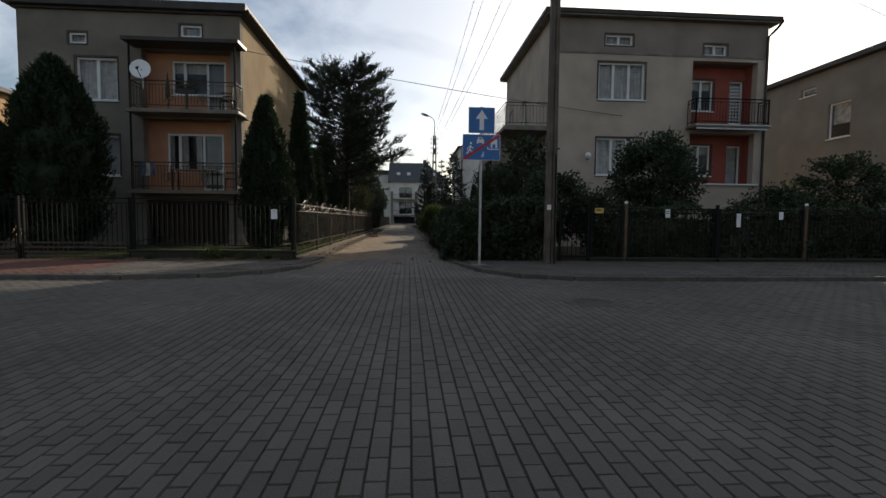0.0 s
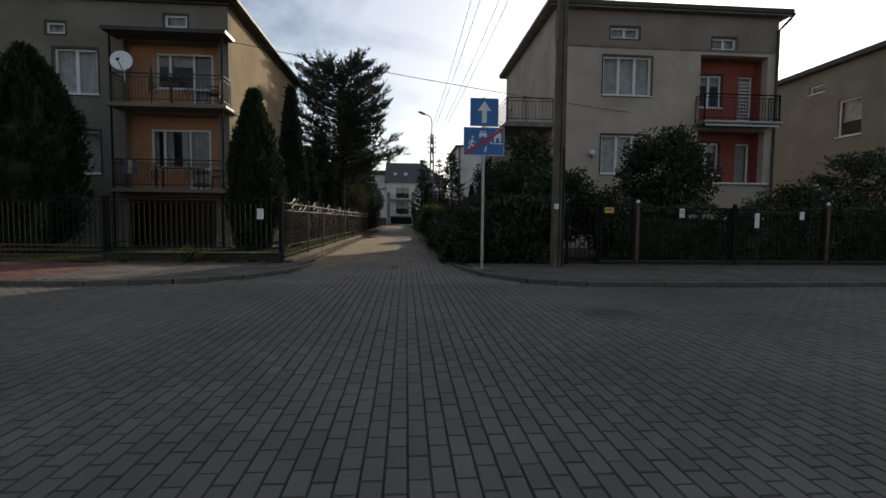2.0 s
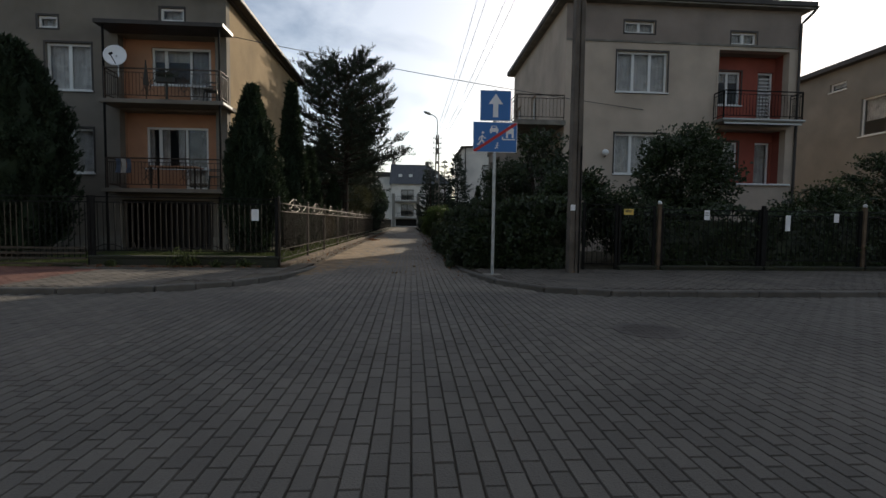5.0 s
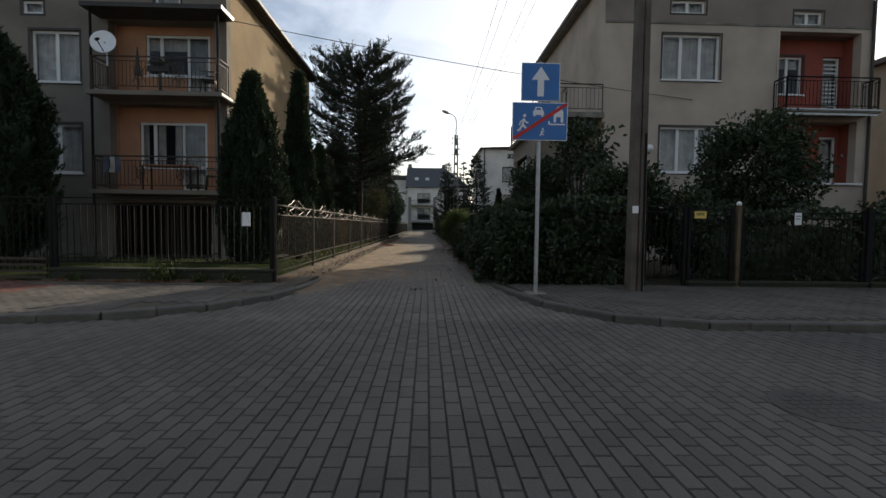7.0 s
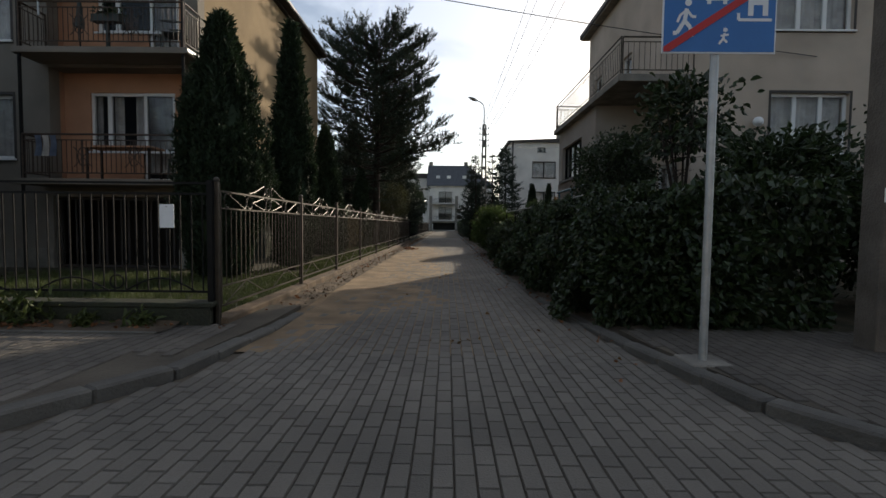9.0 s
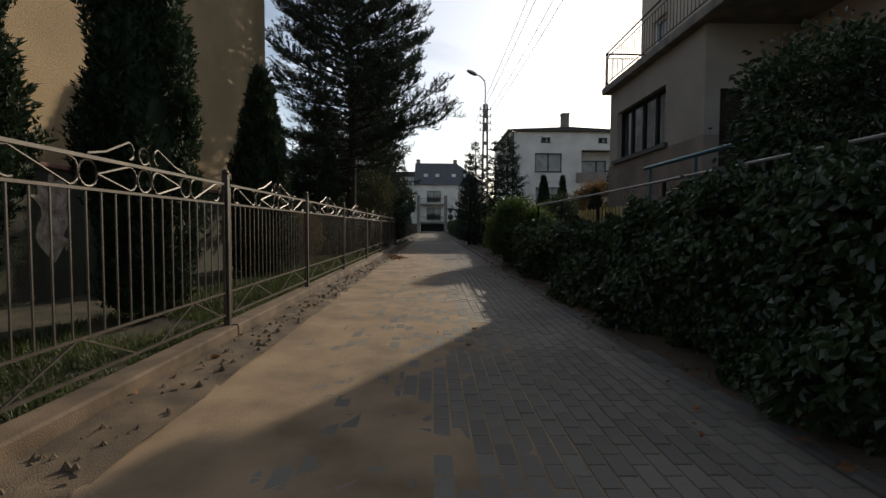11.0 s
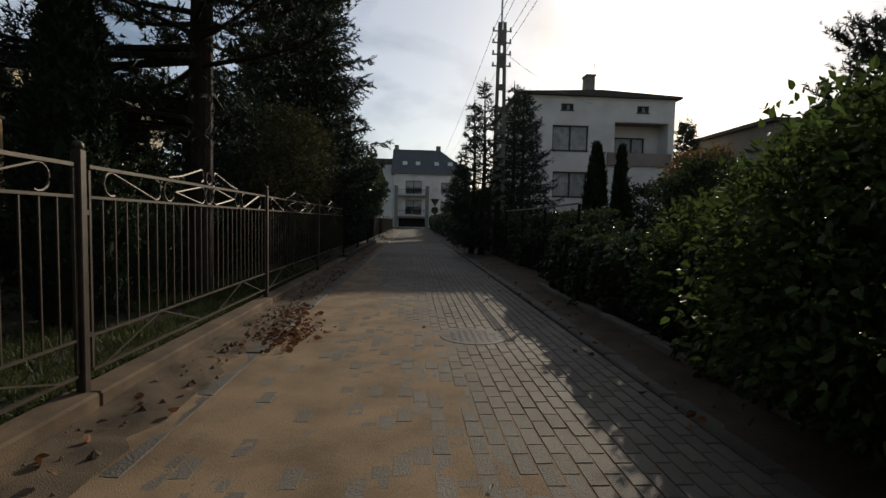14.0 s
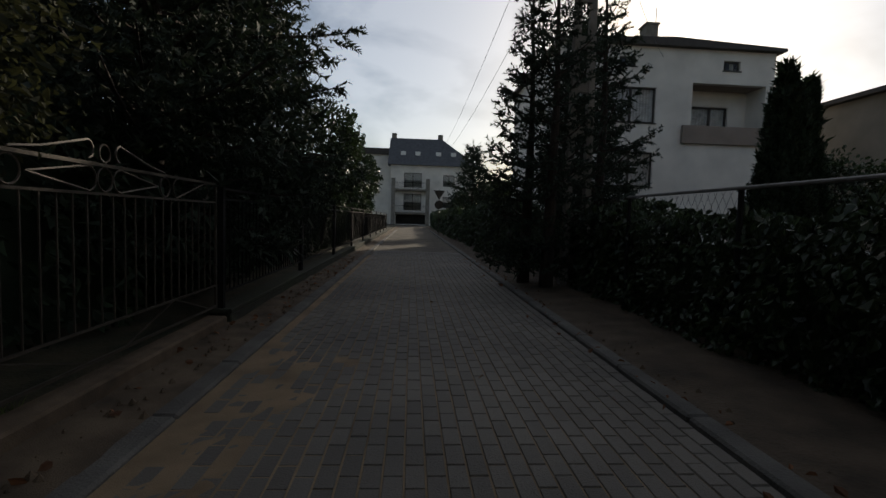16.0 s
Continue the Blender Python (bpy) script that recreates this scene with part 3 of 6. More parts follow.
def pine(label, x, y, h, r, low, boughs=145, shoot=0.3):
    """An old pine: boughs all round at uneven heights, their ends bent up into bottle-brush shoots."""
    t = thing("pine", label, "tree", (x, y, 0.0))
    bm = bmesh.new()
    bar(bm, (0, 0, -0.1), (0.1, 0.05, h * 0.5), 0.02 * h, 12, 0.013 * h)
    bar(bm, (0.1, 0.05, h * 0.5), (0.0, 0.1, h * 0.97), 0.013 * h, 9, 0.02)
    part("trunk", bm, "bark", t)
    bm = bmesh.new()
    bases, dirs, lengths = [], [], []
    shape_f, shape_r = (0.0, 0.12, 0.3, 0.45, 0.55, 0.7, 0.8, 0.88, 0.95, 1.0), (0.6, 0.74, 0.86, 1.0, 1.0, 0.97, 0.92, 0.8, 0.62, 0.3)
    # a few level boughs reach out further than the rest, over the lane and over the garden
    long_boughs = {int(boughs * 0.22) + i: q for i, q in enumerate(((-0.5, 1.1), (-0.25, 1.32), (0.0, 1.22), (-0.38, 1.25)))}
    long_boughs.update({int(boughs * 0.1) + i: q for i, q in enumerate(((3.0, 1.36), (3.3, 1.2), (2.8, 1.25), (3.12, 1.1)))})
    long_boughs.update({5 + i: q for i, q in enumerate(((1.75, 1.0), (2.05, 1.25), (2.2, 0.9), (1.9, 1.15), (2.1, 1.05), (1.6, 1.1), (2.0, 1.3), (2.25, 1.1)))})
    long_boughs.update({i: q for i, q in enumerate(((3.5, 1.0), (3.05, 1.1), (3.8, 0.9), (2.75, 1.05)))})
    for k in range(boughs):
        f = ((k + random.random()) / boughs) ** 0.85
        reach = r * float(np.interp(f, shape_f, shape_r))
        a = k * 2.39996 + random.uniform(-0.4, 0.4)
        length = reach * random.choice((0.6, 0.75, 0.84, 0.9, 0.94, 0.98))
        reaching = long_boughs.get(k)
        if reaching:
            a, length = reaching[0], r * reaching[1]
        z = low + (h - low) * f * 0.97
        rise = random.uniform(-0.16, 0.1) + f * 0.55
        bend = random.uniform(-0.25, 0.25)
        ps = [Vector((math.cos(a + bend * q) * length * q, math.sin(a + bend * q) * length * q, z + length * (rise * q - 0.14 * q * q + 0.22 * q ** 3))) for q in (0, 0.2, 0.4, 0.6, 0.8, 1.0)]
        for i in range(5):
            bar(bm, ps[i], ps[i + 1], 0.015 + 0.014 * length * (1 - i / 5), 5, 0.01 + 0.014 * length * (1 - (i + 1) / 5))
        twigs = int(7 + length * 6.5)
        for j in range(twigs):
            q = 0.22 + 0.78 * ((j + random.random()) / twigs) ** 0.8
            i = min(4, int(q * 5))
            p = ps[i].lerp(ps[i + 1], q * 5 - i)
            d = (ps[i + 1] - ps[i]).normalized()
            sd = d.cross(Vector((0, 0, 1))) * (1 if j % 2 else -1)
            way = (d * 0.75 + sd * random.uniform(0.2, 1.2) + Vector((0, 0, random.uniform(-0.3, 0.45)))).normalized()
            tl = random.uniform(0.3, 0.9) * (1.2 - q * 0.5) * min(1.0, 0.45 + length / 3)
            bar(bm, p, p + way * tl, 0.009, 4, 0.005)
            for m in range(5):
                u = 0.3 + 0.7 * (m + 1) / 5
                bases.append(p + way * tl * u)
                dirs.append(way * 0.55 + Vector((random.gauss(0, 0.4), random.gauss(0, 0.4), random.uniform(0.25, 0.95))))
                lengths.append(shoot * random.uniform(0.55, 1.1))
        for m in range(4):
            bases.append(ps[-1] - (ps[-1] - ps[-2]) * 0.12 * m)
            dirs.append((ps[-1] - ps[-2]).normalized() + Vector((random.gauss(0, 0.35), random.gauss(0, 0.35), random.uniform(0.3, 0.9))))
            lengths.append(shoot * random.uniform(0.8, 1.2))
    for m in range(9):
        bases.append((random.gauss(0, 0.12), random.gauss(0, 0.12), h - 0.25 - random.uniform(0, 0.5)))
        dirs.append((random.gauss(0, 0.3), random.gauss(0, 0.3), 1))
        lengths.append(shoot * 1.2)
    tagged(part("branchwork", bm, "bark", t), kind="stuff")
    inner_sprays(t, low, h, lambda f: 0.62 * r * float(np.interp(f, shape_f, shape_r)) * (1 - 0.85 * f), int(30 * r * h), 0.1)
    brushes("crown", bases, dirs, lengths, 0.085, "needle", t, per=16, width=0.15)
    return t


def shrub(label, x, y, z, rx, ry, rz, count, leaf=0.09, material="leaf", name="shrub", stems=5, clump=0.35, ground_z=0.03, dense=0.5):
    """A leafy bush or small tree crown: stems and leaves gathered round many twig ends."""
    t = thing(name, label, "shrub" if rz < 1.5 else "tree", (x, y, ground_z))
    for k in range(stems):
        a = random.uniform(0, math.tau)
        q = Vector((math.cos(a) * rx * 0.5, math.sin(a) * ry * 0.5, z - ground_z + random.uniform(-0.2, 0.6) * rz))
        m = Vector((q.x * 0.35, q.y * 0.35, q.z * 0.55))
        bm = bmesh.new()
        bar(bm, (random.uniform(-0.08, 0.08), random.uniform(-0.08, 0.08), -0.05), m, 0.035, 6, 0.025)
        bar(bm, m, q, 0.025, 5, 0.008)
        for j in range(4):
            e = m.lerp(q, random.uniform(0.2, 0.9))
            g = e + Vector((random.uniform(-1, 1) * rx * 0.55, random.uniform(-1, 1) * ry * 0.55, random.uniform(-0.1, 0.6) * rz))
            bar(bm, e, g, 0.012, 4, 0.004)
        part("stem", bm, "bark", t)
    n = max(12, int(count / 45))
    c = np.random.normal(size=(n, 3))
    c /= np.linalg.norm(c, axis=1, keepdims=True)
    c *= np.random.uniform(0.35, 1.0, (n, 1)) ** dense
    c = c * np.array((rx, ry, rz)) * 0.9 + np.array((0, 0, z - ground_z))
    pick = np.random.randint(0, n, count)
    pts = c[pick] + np.clip(np.random.normal(size=(count, 3)), -1.7, 1.7) * clump * 0.5 * np.array((1, 1, 0.7))
    pts[:, 2] = np.maximum(pts[:, 2], 0.03)
    dirs = (pts - np.array((0, 0, z - ground_z))) / np.array((rx, ry, rz)) + np.random.normal(scale=0.6, size=(count, 3)) + np.array((0, 0, -0.2))
    leaves("crown", pts, dirs, leaf, material, t, aspect=0.6)
    return t


def hedge(label, x0, x1, y0, y1, height, count, leaf=0.1, material="leaf", bulge=0.26, name="hedge"):
    """A climber-grown hedge: a twiggy inner body and overlapping leaves over its faces."""
    t = thing(name, label, "hedge", ((x0 + x1) / 2, (y0 + y1) / 2, 0.03))
    lx, ly = (x1 - x0) / 2, (y1 - y0) / 2
    m = min(0.28, lx * 0.62)
    bm = boxes((-lx + m, lx - m, -ly + 0.22, ly - 0.22, 0, height - 0.3))
    bmesh.ops.subdivide_edges(bm, edges=bm.edges[:], cuts=7, use_grid_fill=True)
    for v in bm.verts:
        v.co += Vector((noise.noise(v.co * 1.3), noise.noise(v.co * 1.3 + Vector((9, 0, 0))), noise.noise(v.co * 1.3 + Vector((0, 9, 0))) * (v.co.z > 0.2))) * 0.08
    part("inner_mass", bm, material, t)
    areas = [2 * ly * height, 2 * ly * height, 4 * lx * ly, 2 * lx * height, 2 * lx * height]
    face = np.random.choice(5, count, p=np.array(areas) / sum(areas))
    u, v = np.random.uniform(-1, 1, count), np.random.uniform(-1, 1, count)
    pts, dirs = np.zeros((count, 3)), np.zeros((count, 3))
    for i in range(count):
        f = face[i]
        if f < 2:
            sx = -1 if f == 0 else 1
            p, d = (sx * lx, u[i] * ly, (v[i] + 1) / 2 * height), (sx * 0.5, 0, -0.7)
        elif f == 2:
            p, d = (u[i] * lx, v[i] * ly, height), (0, 0, 0.6)
        else:
            sy = -1 if f == 3 else 1
            p, d = (u[i] * lx, sy * ly, (v[i] + 1) / 2 * height), (0, sy * 0.5, -0.7)
        p = Vector(p)
        b = noise.noise(p * 1.1) * bulge + noise.noise(p * 3.1) * bulge * 0.6 + random.gauss(0, 0.035)
        n = Vector((d[0], d[1], 0 if f != 2 else 1)).normalized()
        p += n * b
        if f != 2 and p.z > height * 0.85:
            p += Vector((0, 0, noise.noise(p * 2.0) * 0.12))
        pts[i] = p
        pts[i][2] = max(0.02, p.z)
        dirs[i] = Vector(d) + Vector((random.gauss(0, 0.5), random.gauss(0, 0.5), random.gauss(0, 0.4)))
    leaves("foliage", pts, dirs, leaf, material, t, aspect=0.75)
    return t


# ---- parts of houses ----
def wall(name, axis, plane, thick, u0, u1, z0, z1, holes, material, parent, label=""):
    """A wall with openings through it. axis 'x': it runs along x at y = plane; 'y': along y at x = plane. thick is signed."""
    us = sorted({u0, u1, *[h[0] for h in holes], *[h[1] for h in holes]})
    zs = sorted({z0, z1, *[h[2] for h in holes], *[h[3] for h in holes]})
    bm = bmesh.new()
    grid = {}
    solid = {}
    for i in range(len(us) - 1):
        for j in range(len(zs) - 1):
            cu, cz = (us[i] + us[i + 1]) / 2, (zs[j] + zs[j + 1]) / 2
            solid[i, j] = not any(h[0] < cu < h[1] and h[2] < cz < h[3] for h in holes)

    def vert(i, j, k):
        if (i, j, k) not in grid:
            w = plane + thick * k
            grid[i, j, k] = bm.verts.new((us[i], w, zs[j]) if axis == "x" else (w, us[i], zs[j]))
        return grid[i, j, k]

    for (i, j), full in solid.items():
        if not full:
            continue
        for k in (0, 1):
            bm.faces.new((vert(i, j, k), vert(i + 1, j, k), vert(i + 1, j + 1, k), vert(i, j + 1, k)))
        for di, dj, a, b in ((-1, 0, (i, j), (i, j + 1)), (1, 0, (i + 1, j), (i + 1, j + 1)), (0, -1, (i, j), (i + 1, j)), (0, 1, (i, j + 1), (i + 1, j + 1))):
            if not solid.get((i + di, j + dj), False):
                bm.faces.new((vert(*a, 0), vert(*b, 0), vert(*b, 1), vert(*a, 1)))
    return part(name, bm, material, parent, label)


def window(axis, plane, u0, u1, z0, z1, cols, parent, inward=1, depth=0.1, frame="frame_white", sill=True, blind=0.0, split=None, name="window", label="", surround=False):
    """A window set back in its opening: frame, mullions, panes, curtain and sill. inward: +1 or -1, the way into the house."""
    def b(bm, a0, a1, d0, d1, c0, c1):
        w0, w1 = sorted((plane + inward * d0, plane + inward * d1))
        return box(bm, a0, a1, w0, w1, c0, c1) if axis == "x" else box(bm, w0, w1, a0, a1, c0, c1)

    f = 0.07
    cuts = [u0 + (u1 - u0) * k / cols for k in range(cols + 1)] if split is None else [u0, *split, u1]
    lights = [(cuts[k] + f * (1 if k == 0 else 0.7), cuts[k + 1] - f * (1 if k == len(cuts) - 2 else 0.7), z0 + f, z1 - f) for k in range(len(cuts) - 1)]
    w = wall(name, axis, plane + inward * depth, inward * 0.07, u0, u1, z0, z1, lights, frame, parent, label)
    for k in range(len(cuts) - 1):
        bm = b(bmesh.new(), cuts[k] + f * 0.6, cuts[k + 1] - f * 0.6, depth + 0.03, depth + 0.04, z0 + f * 0.9, z1 - f * 0.9)
        part("pane", bm, "glass", w).visible_shadow = False
    bm = bmesh.new()
    n = max(4, int((u1 - u0) / 0.07))
    prev = None
    for k in range(n + 1):
        u = u0 + 0.02 + (u1 - u0 - 0.04) * k / n
        d = plane + inward * (depth + 0.16 + 0.025 * (k % 2))
        pair = [bm.verts.new((u, d, z) if axis == "x" else (d, u, z)) for z in (z0 + 0.02 + (z1 - z0) * (1 - blind if blind > 0 else 0) * (blind > 0), z1 - 0.02)]
        if prev and (blind != 0.0 or k % 7 < 3):
            bm.faces.new((prev[0], pair[0], pair[1], prev[1]))
        prev = pair
    part("curtain", bm, "curtain", w)
    if surround:
        wall("surround", axis, plane - inward * 0.009, inward * 0.006, u0 - 0.06, u1 + 0.06, z0 - 0.06, z1 + 0.06, [(u0, u1, z0, z1)], "fascia", w)
    if sill:
        part("sill", b(bmesh.new(), u0 - 0.05, u1 + 0.05, -0.06, depth, z0 - 0.04, z0 + 0.002), frame, w)
    return w


def railing(axis, plane, u0, u1, z0, z1, parent, gap=0.12, material="iron_dark", name="railing", ornament=False, label=""):
    """A rail with thin upright bars."""
    at = (lambda u, z: (u, plane, z)) if axis == "x" else (lambda u, z: (plane, u, z))
    rail = part(name, bar(bmesh.new(), at(u0, z1), at(u1, z1), 0.022), material, parent, label)
    part("middle_rail", bar(bmesh.new(), at(u0, z1 - 0.12), at(u1, z1 - 0.12), 0.012), material, rail)
    part("lower_rail", bar(bmesh.new(), at(u0, z0), at(u1, z0), 0.014), material, rail)
    for u in (u0, u1):
        part("post", bar(bmesh.new(), at(u, z0 - 0.12), at(u, z1), 0.018), material, rail)
    bars = mesh_of("bar", bar(bmesh.new(), (0, 0, 0), (0, 0, z1 - 0.12 - z0), 0.008, 4), material)
    n = max(2, round((u1 - u0) / gap))
    for k in range(1, n):
        o = new("bar", bars)
        o.parent = rail
        o.matrix_basis = pose(*at(u0 + (u1 - u0) * k / n, z0))
    if ornament:
        for c in ornament:
            bm = bmesh.new()
            tube(bm, [at(c + 0.11 * math.cos(q * math.tau / 14), (z0 + z1 - 0.12) / 2 + 0.2 * math.sin(q * math.tau / 14)) for q in range(15)], 0.012, 4)
            bar(bm, at(c, z0), at(c, z1 - 0.12), 0.012)
            bar(bm, at(c - 0.2, z0 + 0.12), at(c + 0.2, z1 - 0.26), 0.009)
            bar(bm, at(c + 0.2, z0 + 0.12), at(c - 0.2, z1 - 0.26), 0.009)
            part("ornament", bm, material, rail)
    return rail
# ---- the house by the left corner ----
def left_house():
    h = thing("house", "three-storey block house in dark grey and tan render with orange loggias", "house", (0, 0, 0))
    X0, X1, Y0, Y1, Z = -13.0, -5.45, 17.0, 26.9, 8.3
    loggia = (-8.87, -5.82)
    holes = [(-11.3, -10.7, 7.15, 7.53), (-7.52, -6.78, 7.5, 7.92), (-11.1, -9.7, 5.2, 6.7), (-11.1, -9.7, 2.55, 4.0), (-8.85, -5.95, 0.05, 1.7),
             (*loggia, 4.82, 7.04), (*loggia, 2.05, 4.62)]
    wall("wall", "x", Y0, 0.3, X0, X1, 0, Z, holes, "render_grey", h, "dark grey-brown rendered front wall")
    wall("wall", "y", X1, -0.3, Y0 + 0.3, Y1, 0, Z, [], "render_tan", h, "rough ochre-brown rendered side wall")
    wall("wall", "x", Y1, -0.3, X0, X1 - 0.3, 0, Z, [], "render_grey", h)
    wall("wall", "y", X0, 0.3, Y0 + 0.3, Y1 - 0.3, 0, Z, [], "render_grey", h)
    roof = part("roof", boxes((X0 - 0.28, X1 + 0.28, Y0 - 0.28, Y1 + 0.3, Z + 0.06, Z + 0.34)), "fascia", h, "flat roof with a dark fascia", bevel=0.02)
    part("eaves_board", boxes((X0 - 0.12, X1 + 0.12, Y0 - 0.12, Y1 + 0.14, Z - 0.02, Z + 0.06)), "fascia", roof)
    bm = bmesh.new()
    tube(bm, [(X1 + 0.33, y, Z + 0.1) for y in (Y0 - 0.2, 20, 24, Y1 + 0.2)], 0.06, 6)
    part("gutter", bm, "fascia", roof)
    part("chimney", boxes((-9.4, -8.9, 22, 23.2, Z + 0.3, Z + 1.3), (-9.46, -8.84, 21.94, 23.26, Z + 1.3, Z + 1.38)), "concrete", roof)
    part("side_plinth", boxes((X1 + 0.003, X1 + 0.05, Y0 + 0.02, Y1, 0, 1.84)), "mossy", h, "rough grey plaster plinth", bevel=0.01)
    part("plinth_ledge", boxes((X1 + 0.003, X1 + 0.1, Y0 + 0.02, Y1, 1.842, 1.91)), "redpaver", h, "worn red brick ledge", bevel=0.008)
    # plaster fallen from the plinth, bare pale masonry showing
    bm = bmesh.new()
    loop = [(18.45 + (0.3 + random.uniform(-0.12, 0.12)) * math.cos(q * math.tau / 28), 1.2 + (0.56 + random.uniform(-0.12, 0.1)) * math.sin(q * math.tau / 28)) for q in range(28)]
    ring = [[bm.verts.new((X1 + d, y, z)) for y, z in loop] for d in (0.048, 0.058)]
    bm.faces.new(ring[1])
    for q in range(28):
        bm.faces.new((ring[0][q], ring[0][(q + 1) % 28], ring[1][(q + 1) % 28], ring[1][q]))
    part("bare_masonry", bm, "bare_brick", h, "patch of bare pale masonry where plaster fell")
    # attic and left windows
    for u0, u1, z0, z1 in holes[:2]:
        window("x", Y0, u0, u1, z0, z1, 1, h, depth=0.06, blind=1.0, sill=False, name="attic_window", surround=True)
    for u0, u1, z0, z1 in holes[2:4]:
        window("x", Y0, u0, u1, z0, z1, 2, h, blind=1.0, surround=True)
    # loggias
    for z0, z1, zt, split, u0, u1 in ((4.82, 7.04, 6.8, (-7.6, -6.82), -8.05, -6.13), (2.05, 4.62, 4.18, (-7.84, -7.0), -8.27, -6.25)):
        wall("loggia_wall", "x", 17.45, 0.2, loggia[0] - 0.3, loggia[1] + 0.3, z0 - 0.1, z1 + 0.1, [(u0, u1, z0 + 0.02, zt)], "render_orange", h, "orange rendered back wall of the loggia")
        part("loggia_side", boxes((loggia[0] - 0.15, loggia[0] - 0.004, 17.296, 17.45, z0 - 0.1, z1 + 0.1)), "render_orange", h)
        part("loggia_side", boxes((loggia[1] + 0.004, loggia[1] + 0.1, 17.296, 17.45, z0 - 0.1, z1 + 0.1)), "render_orange", h)
        part("loggia_ceiling", boxes((loggia[0], loggia[1], 17.1, 17.45, z1 + 0.002, z1 + 0.1)), "render_grey", h)
        w = window("x", 17.45, u0, u1, z0 + 0.75, zt, 2, h, split=split[:1], depth=0.05, blind=0.35 if z0 > 4 else 0.0, name="balcony_window")
        window("x", 17.44, split[1], u1, z0 + 0.05, zt - 0.004, 1, h, depth=0.03, sill=False, blind=0.9, name="balcony_door")
        part("loggia_parapet", boxes((u0 - 0.02, split[1] - 0.02, 17.435, 17.46, z0 - 0.02, z0 + 0.72)), "render_orange", h)
        slab = part("balcony_slab", boxes((-9.05, -5.3, 16.25, 17.42, z0 - 0.13, z0)), "render_grey", h, "dark concrete balcony slab", bevel=0.01)
        part("slab_edge", boxes((-5.299, -5.28, 16.24, 17.0, z0 - 0.1, z0 - 0.03)), "frame_white", slab, "white metal edge flashing")
        railing("x", 16.3, -8.9, -5.4, z0 + 0.12, z0 + 0.94, h, 0.105, "rail_brown", ornament=(-7.6, -6.5), label="dark iron balcony railing with scroll ornaments")
        railing("y", -5.4, 16.36, 16.98, z0 + 0.12, z0 + 0.94, h, 0.11, "rail_brown")
        railing("y", -8.9, 16.36, 16.98, z0 + 0.12, z0 + 0.94, h, 0.11, "rail_brown")
    canopy = part("canopy", boxes((-9.1, -5.25, 16.15, 17.0, 7.06, 7.18)), "fascia", h, "dark flat canopy over the upper balcony")
    part("canopy_edge", boxes((-5.249, -5.23, 16.14, 17.0, 7.07, 7.17)), "frame_white", canopy, "white metal edge flashing")
    for x in (-8.92, -5.42):
        bm = bmesh.new()
        bar(bm, (x, 16.32, 0.0 if x < -8.9 else 1.85), (x, 16.32, 7.06), 0.035, 8)
        part("post", bm, "iron_dark", h)
    # basement opening with its grille; a near-black sheet paints its unlit depth
    part("basement_recess", boxes((-8.95, -5.85, 18.4, 18.45, 0, 1.8)), "painted_dark", h)
    g = part("grille", boxes((-8.85, -5.95, 17.1, 17.14, 1.63, 1.68)), "fascia", h, "brownish upright bars of the basement grille")
    part("lower_rail", boxes((-8.85, -5.95, 17.1, 17.14, 0.08, 0.13)), "fascia", g)
    me = mesh_of("grille_bar", boxes((-0.02, 0.02, 17.105, 17.13, 0.13, 1.63)), "fascia")
    for k in range(17):
        o = new("grille_bar", me)
        o.parent = g
        o.matrix_basis = pose(-8.76 + k * 0.175, 0, 0)
    for a, b in ((X0 - 0.03, -8.85), (-5.95, X1 + 0.03)):
        part("plinth", boxes((a, b, Y0 - 0.03, Y0 - 0.003, 0, 0.5)), "concrete", h)
    bm = bmesh.new()
    bar(bm, (-5.7, Y0 - 0.06, 0.1), (-5.7, Y0 - 0.06, 1.85), 0.045, 8)
    part("downpipe", bm, "iron_dark", h)
    return h


left_house()

# satellite dish on the balcony post
dish = thing("satellite_dish", "round pale grey satellite dish mounted on a balcony post", "satellite dish", (-8.46, 16.12, 6.1))
bm = bmesh.new()
shells = []
for back in (0.0, 0.014):
    shells.append([bm.verts.new((0, 0.09 + back, 0))])
    for i in range(1, 7):
        r = 0.32 * i / 6
        shells[-1] += [bm.verts.new((r * math.cos(k * math.tau / 28), 0.09 - 0.65 * r * r + back, r * 1.06 * math.sin(k * math.tau / 28))) for k in range(28)]
for v in shells:
    for k in range(28):
        n = (k + 1) % 28
        bm.faces.new((v[0], v[1 + k], v[1 + n]))
        for i in range(5):
            bm.faces.new((v[1 + 28 * i + k], v[29 + 28 * i + k], v[29 + 28 * i + n], v[1 + 28 * i + n]))
for k in range(28):
    n = (k + 1) % 28
    bm.faces.new((shells[0][141 + k], shells[1][141 + k], shells[1][141 + n], shells[0][141 + n]))
bmesh.ops.rotate(bm, verts=bm.verts[:], matrix=Euler((radians(-14), 0, radians(14))).to_matrix())
part("reflector", bm, "sign_white", dish, smooth=True)
bm = bmesh.new()
bar(bm, (0.02, 0.05, -0.31), (0.1, -0.4, -0.1), 0.014)
bar(bm, (0.1, -0.42, -0.12), (0.11, -0.33, -0.06), 0.035, 8)
part("feed_arm", bm, "iron_dark", dish)
bm = bmesh.new()
bar(bm, (0.0, 0.08, 0), (0.0, 0.18, -0.12), 0.025)
bar(bm, (0.0, 0.18, -0.62), (0.0, 0.18, 0.1), 0.022)
part("bracket", bm, "galv", dish)

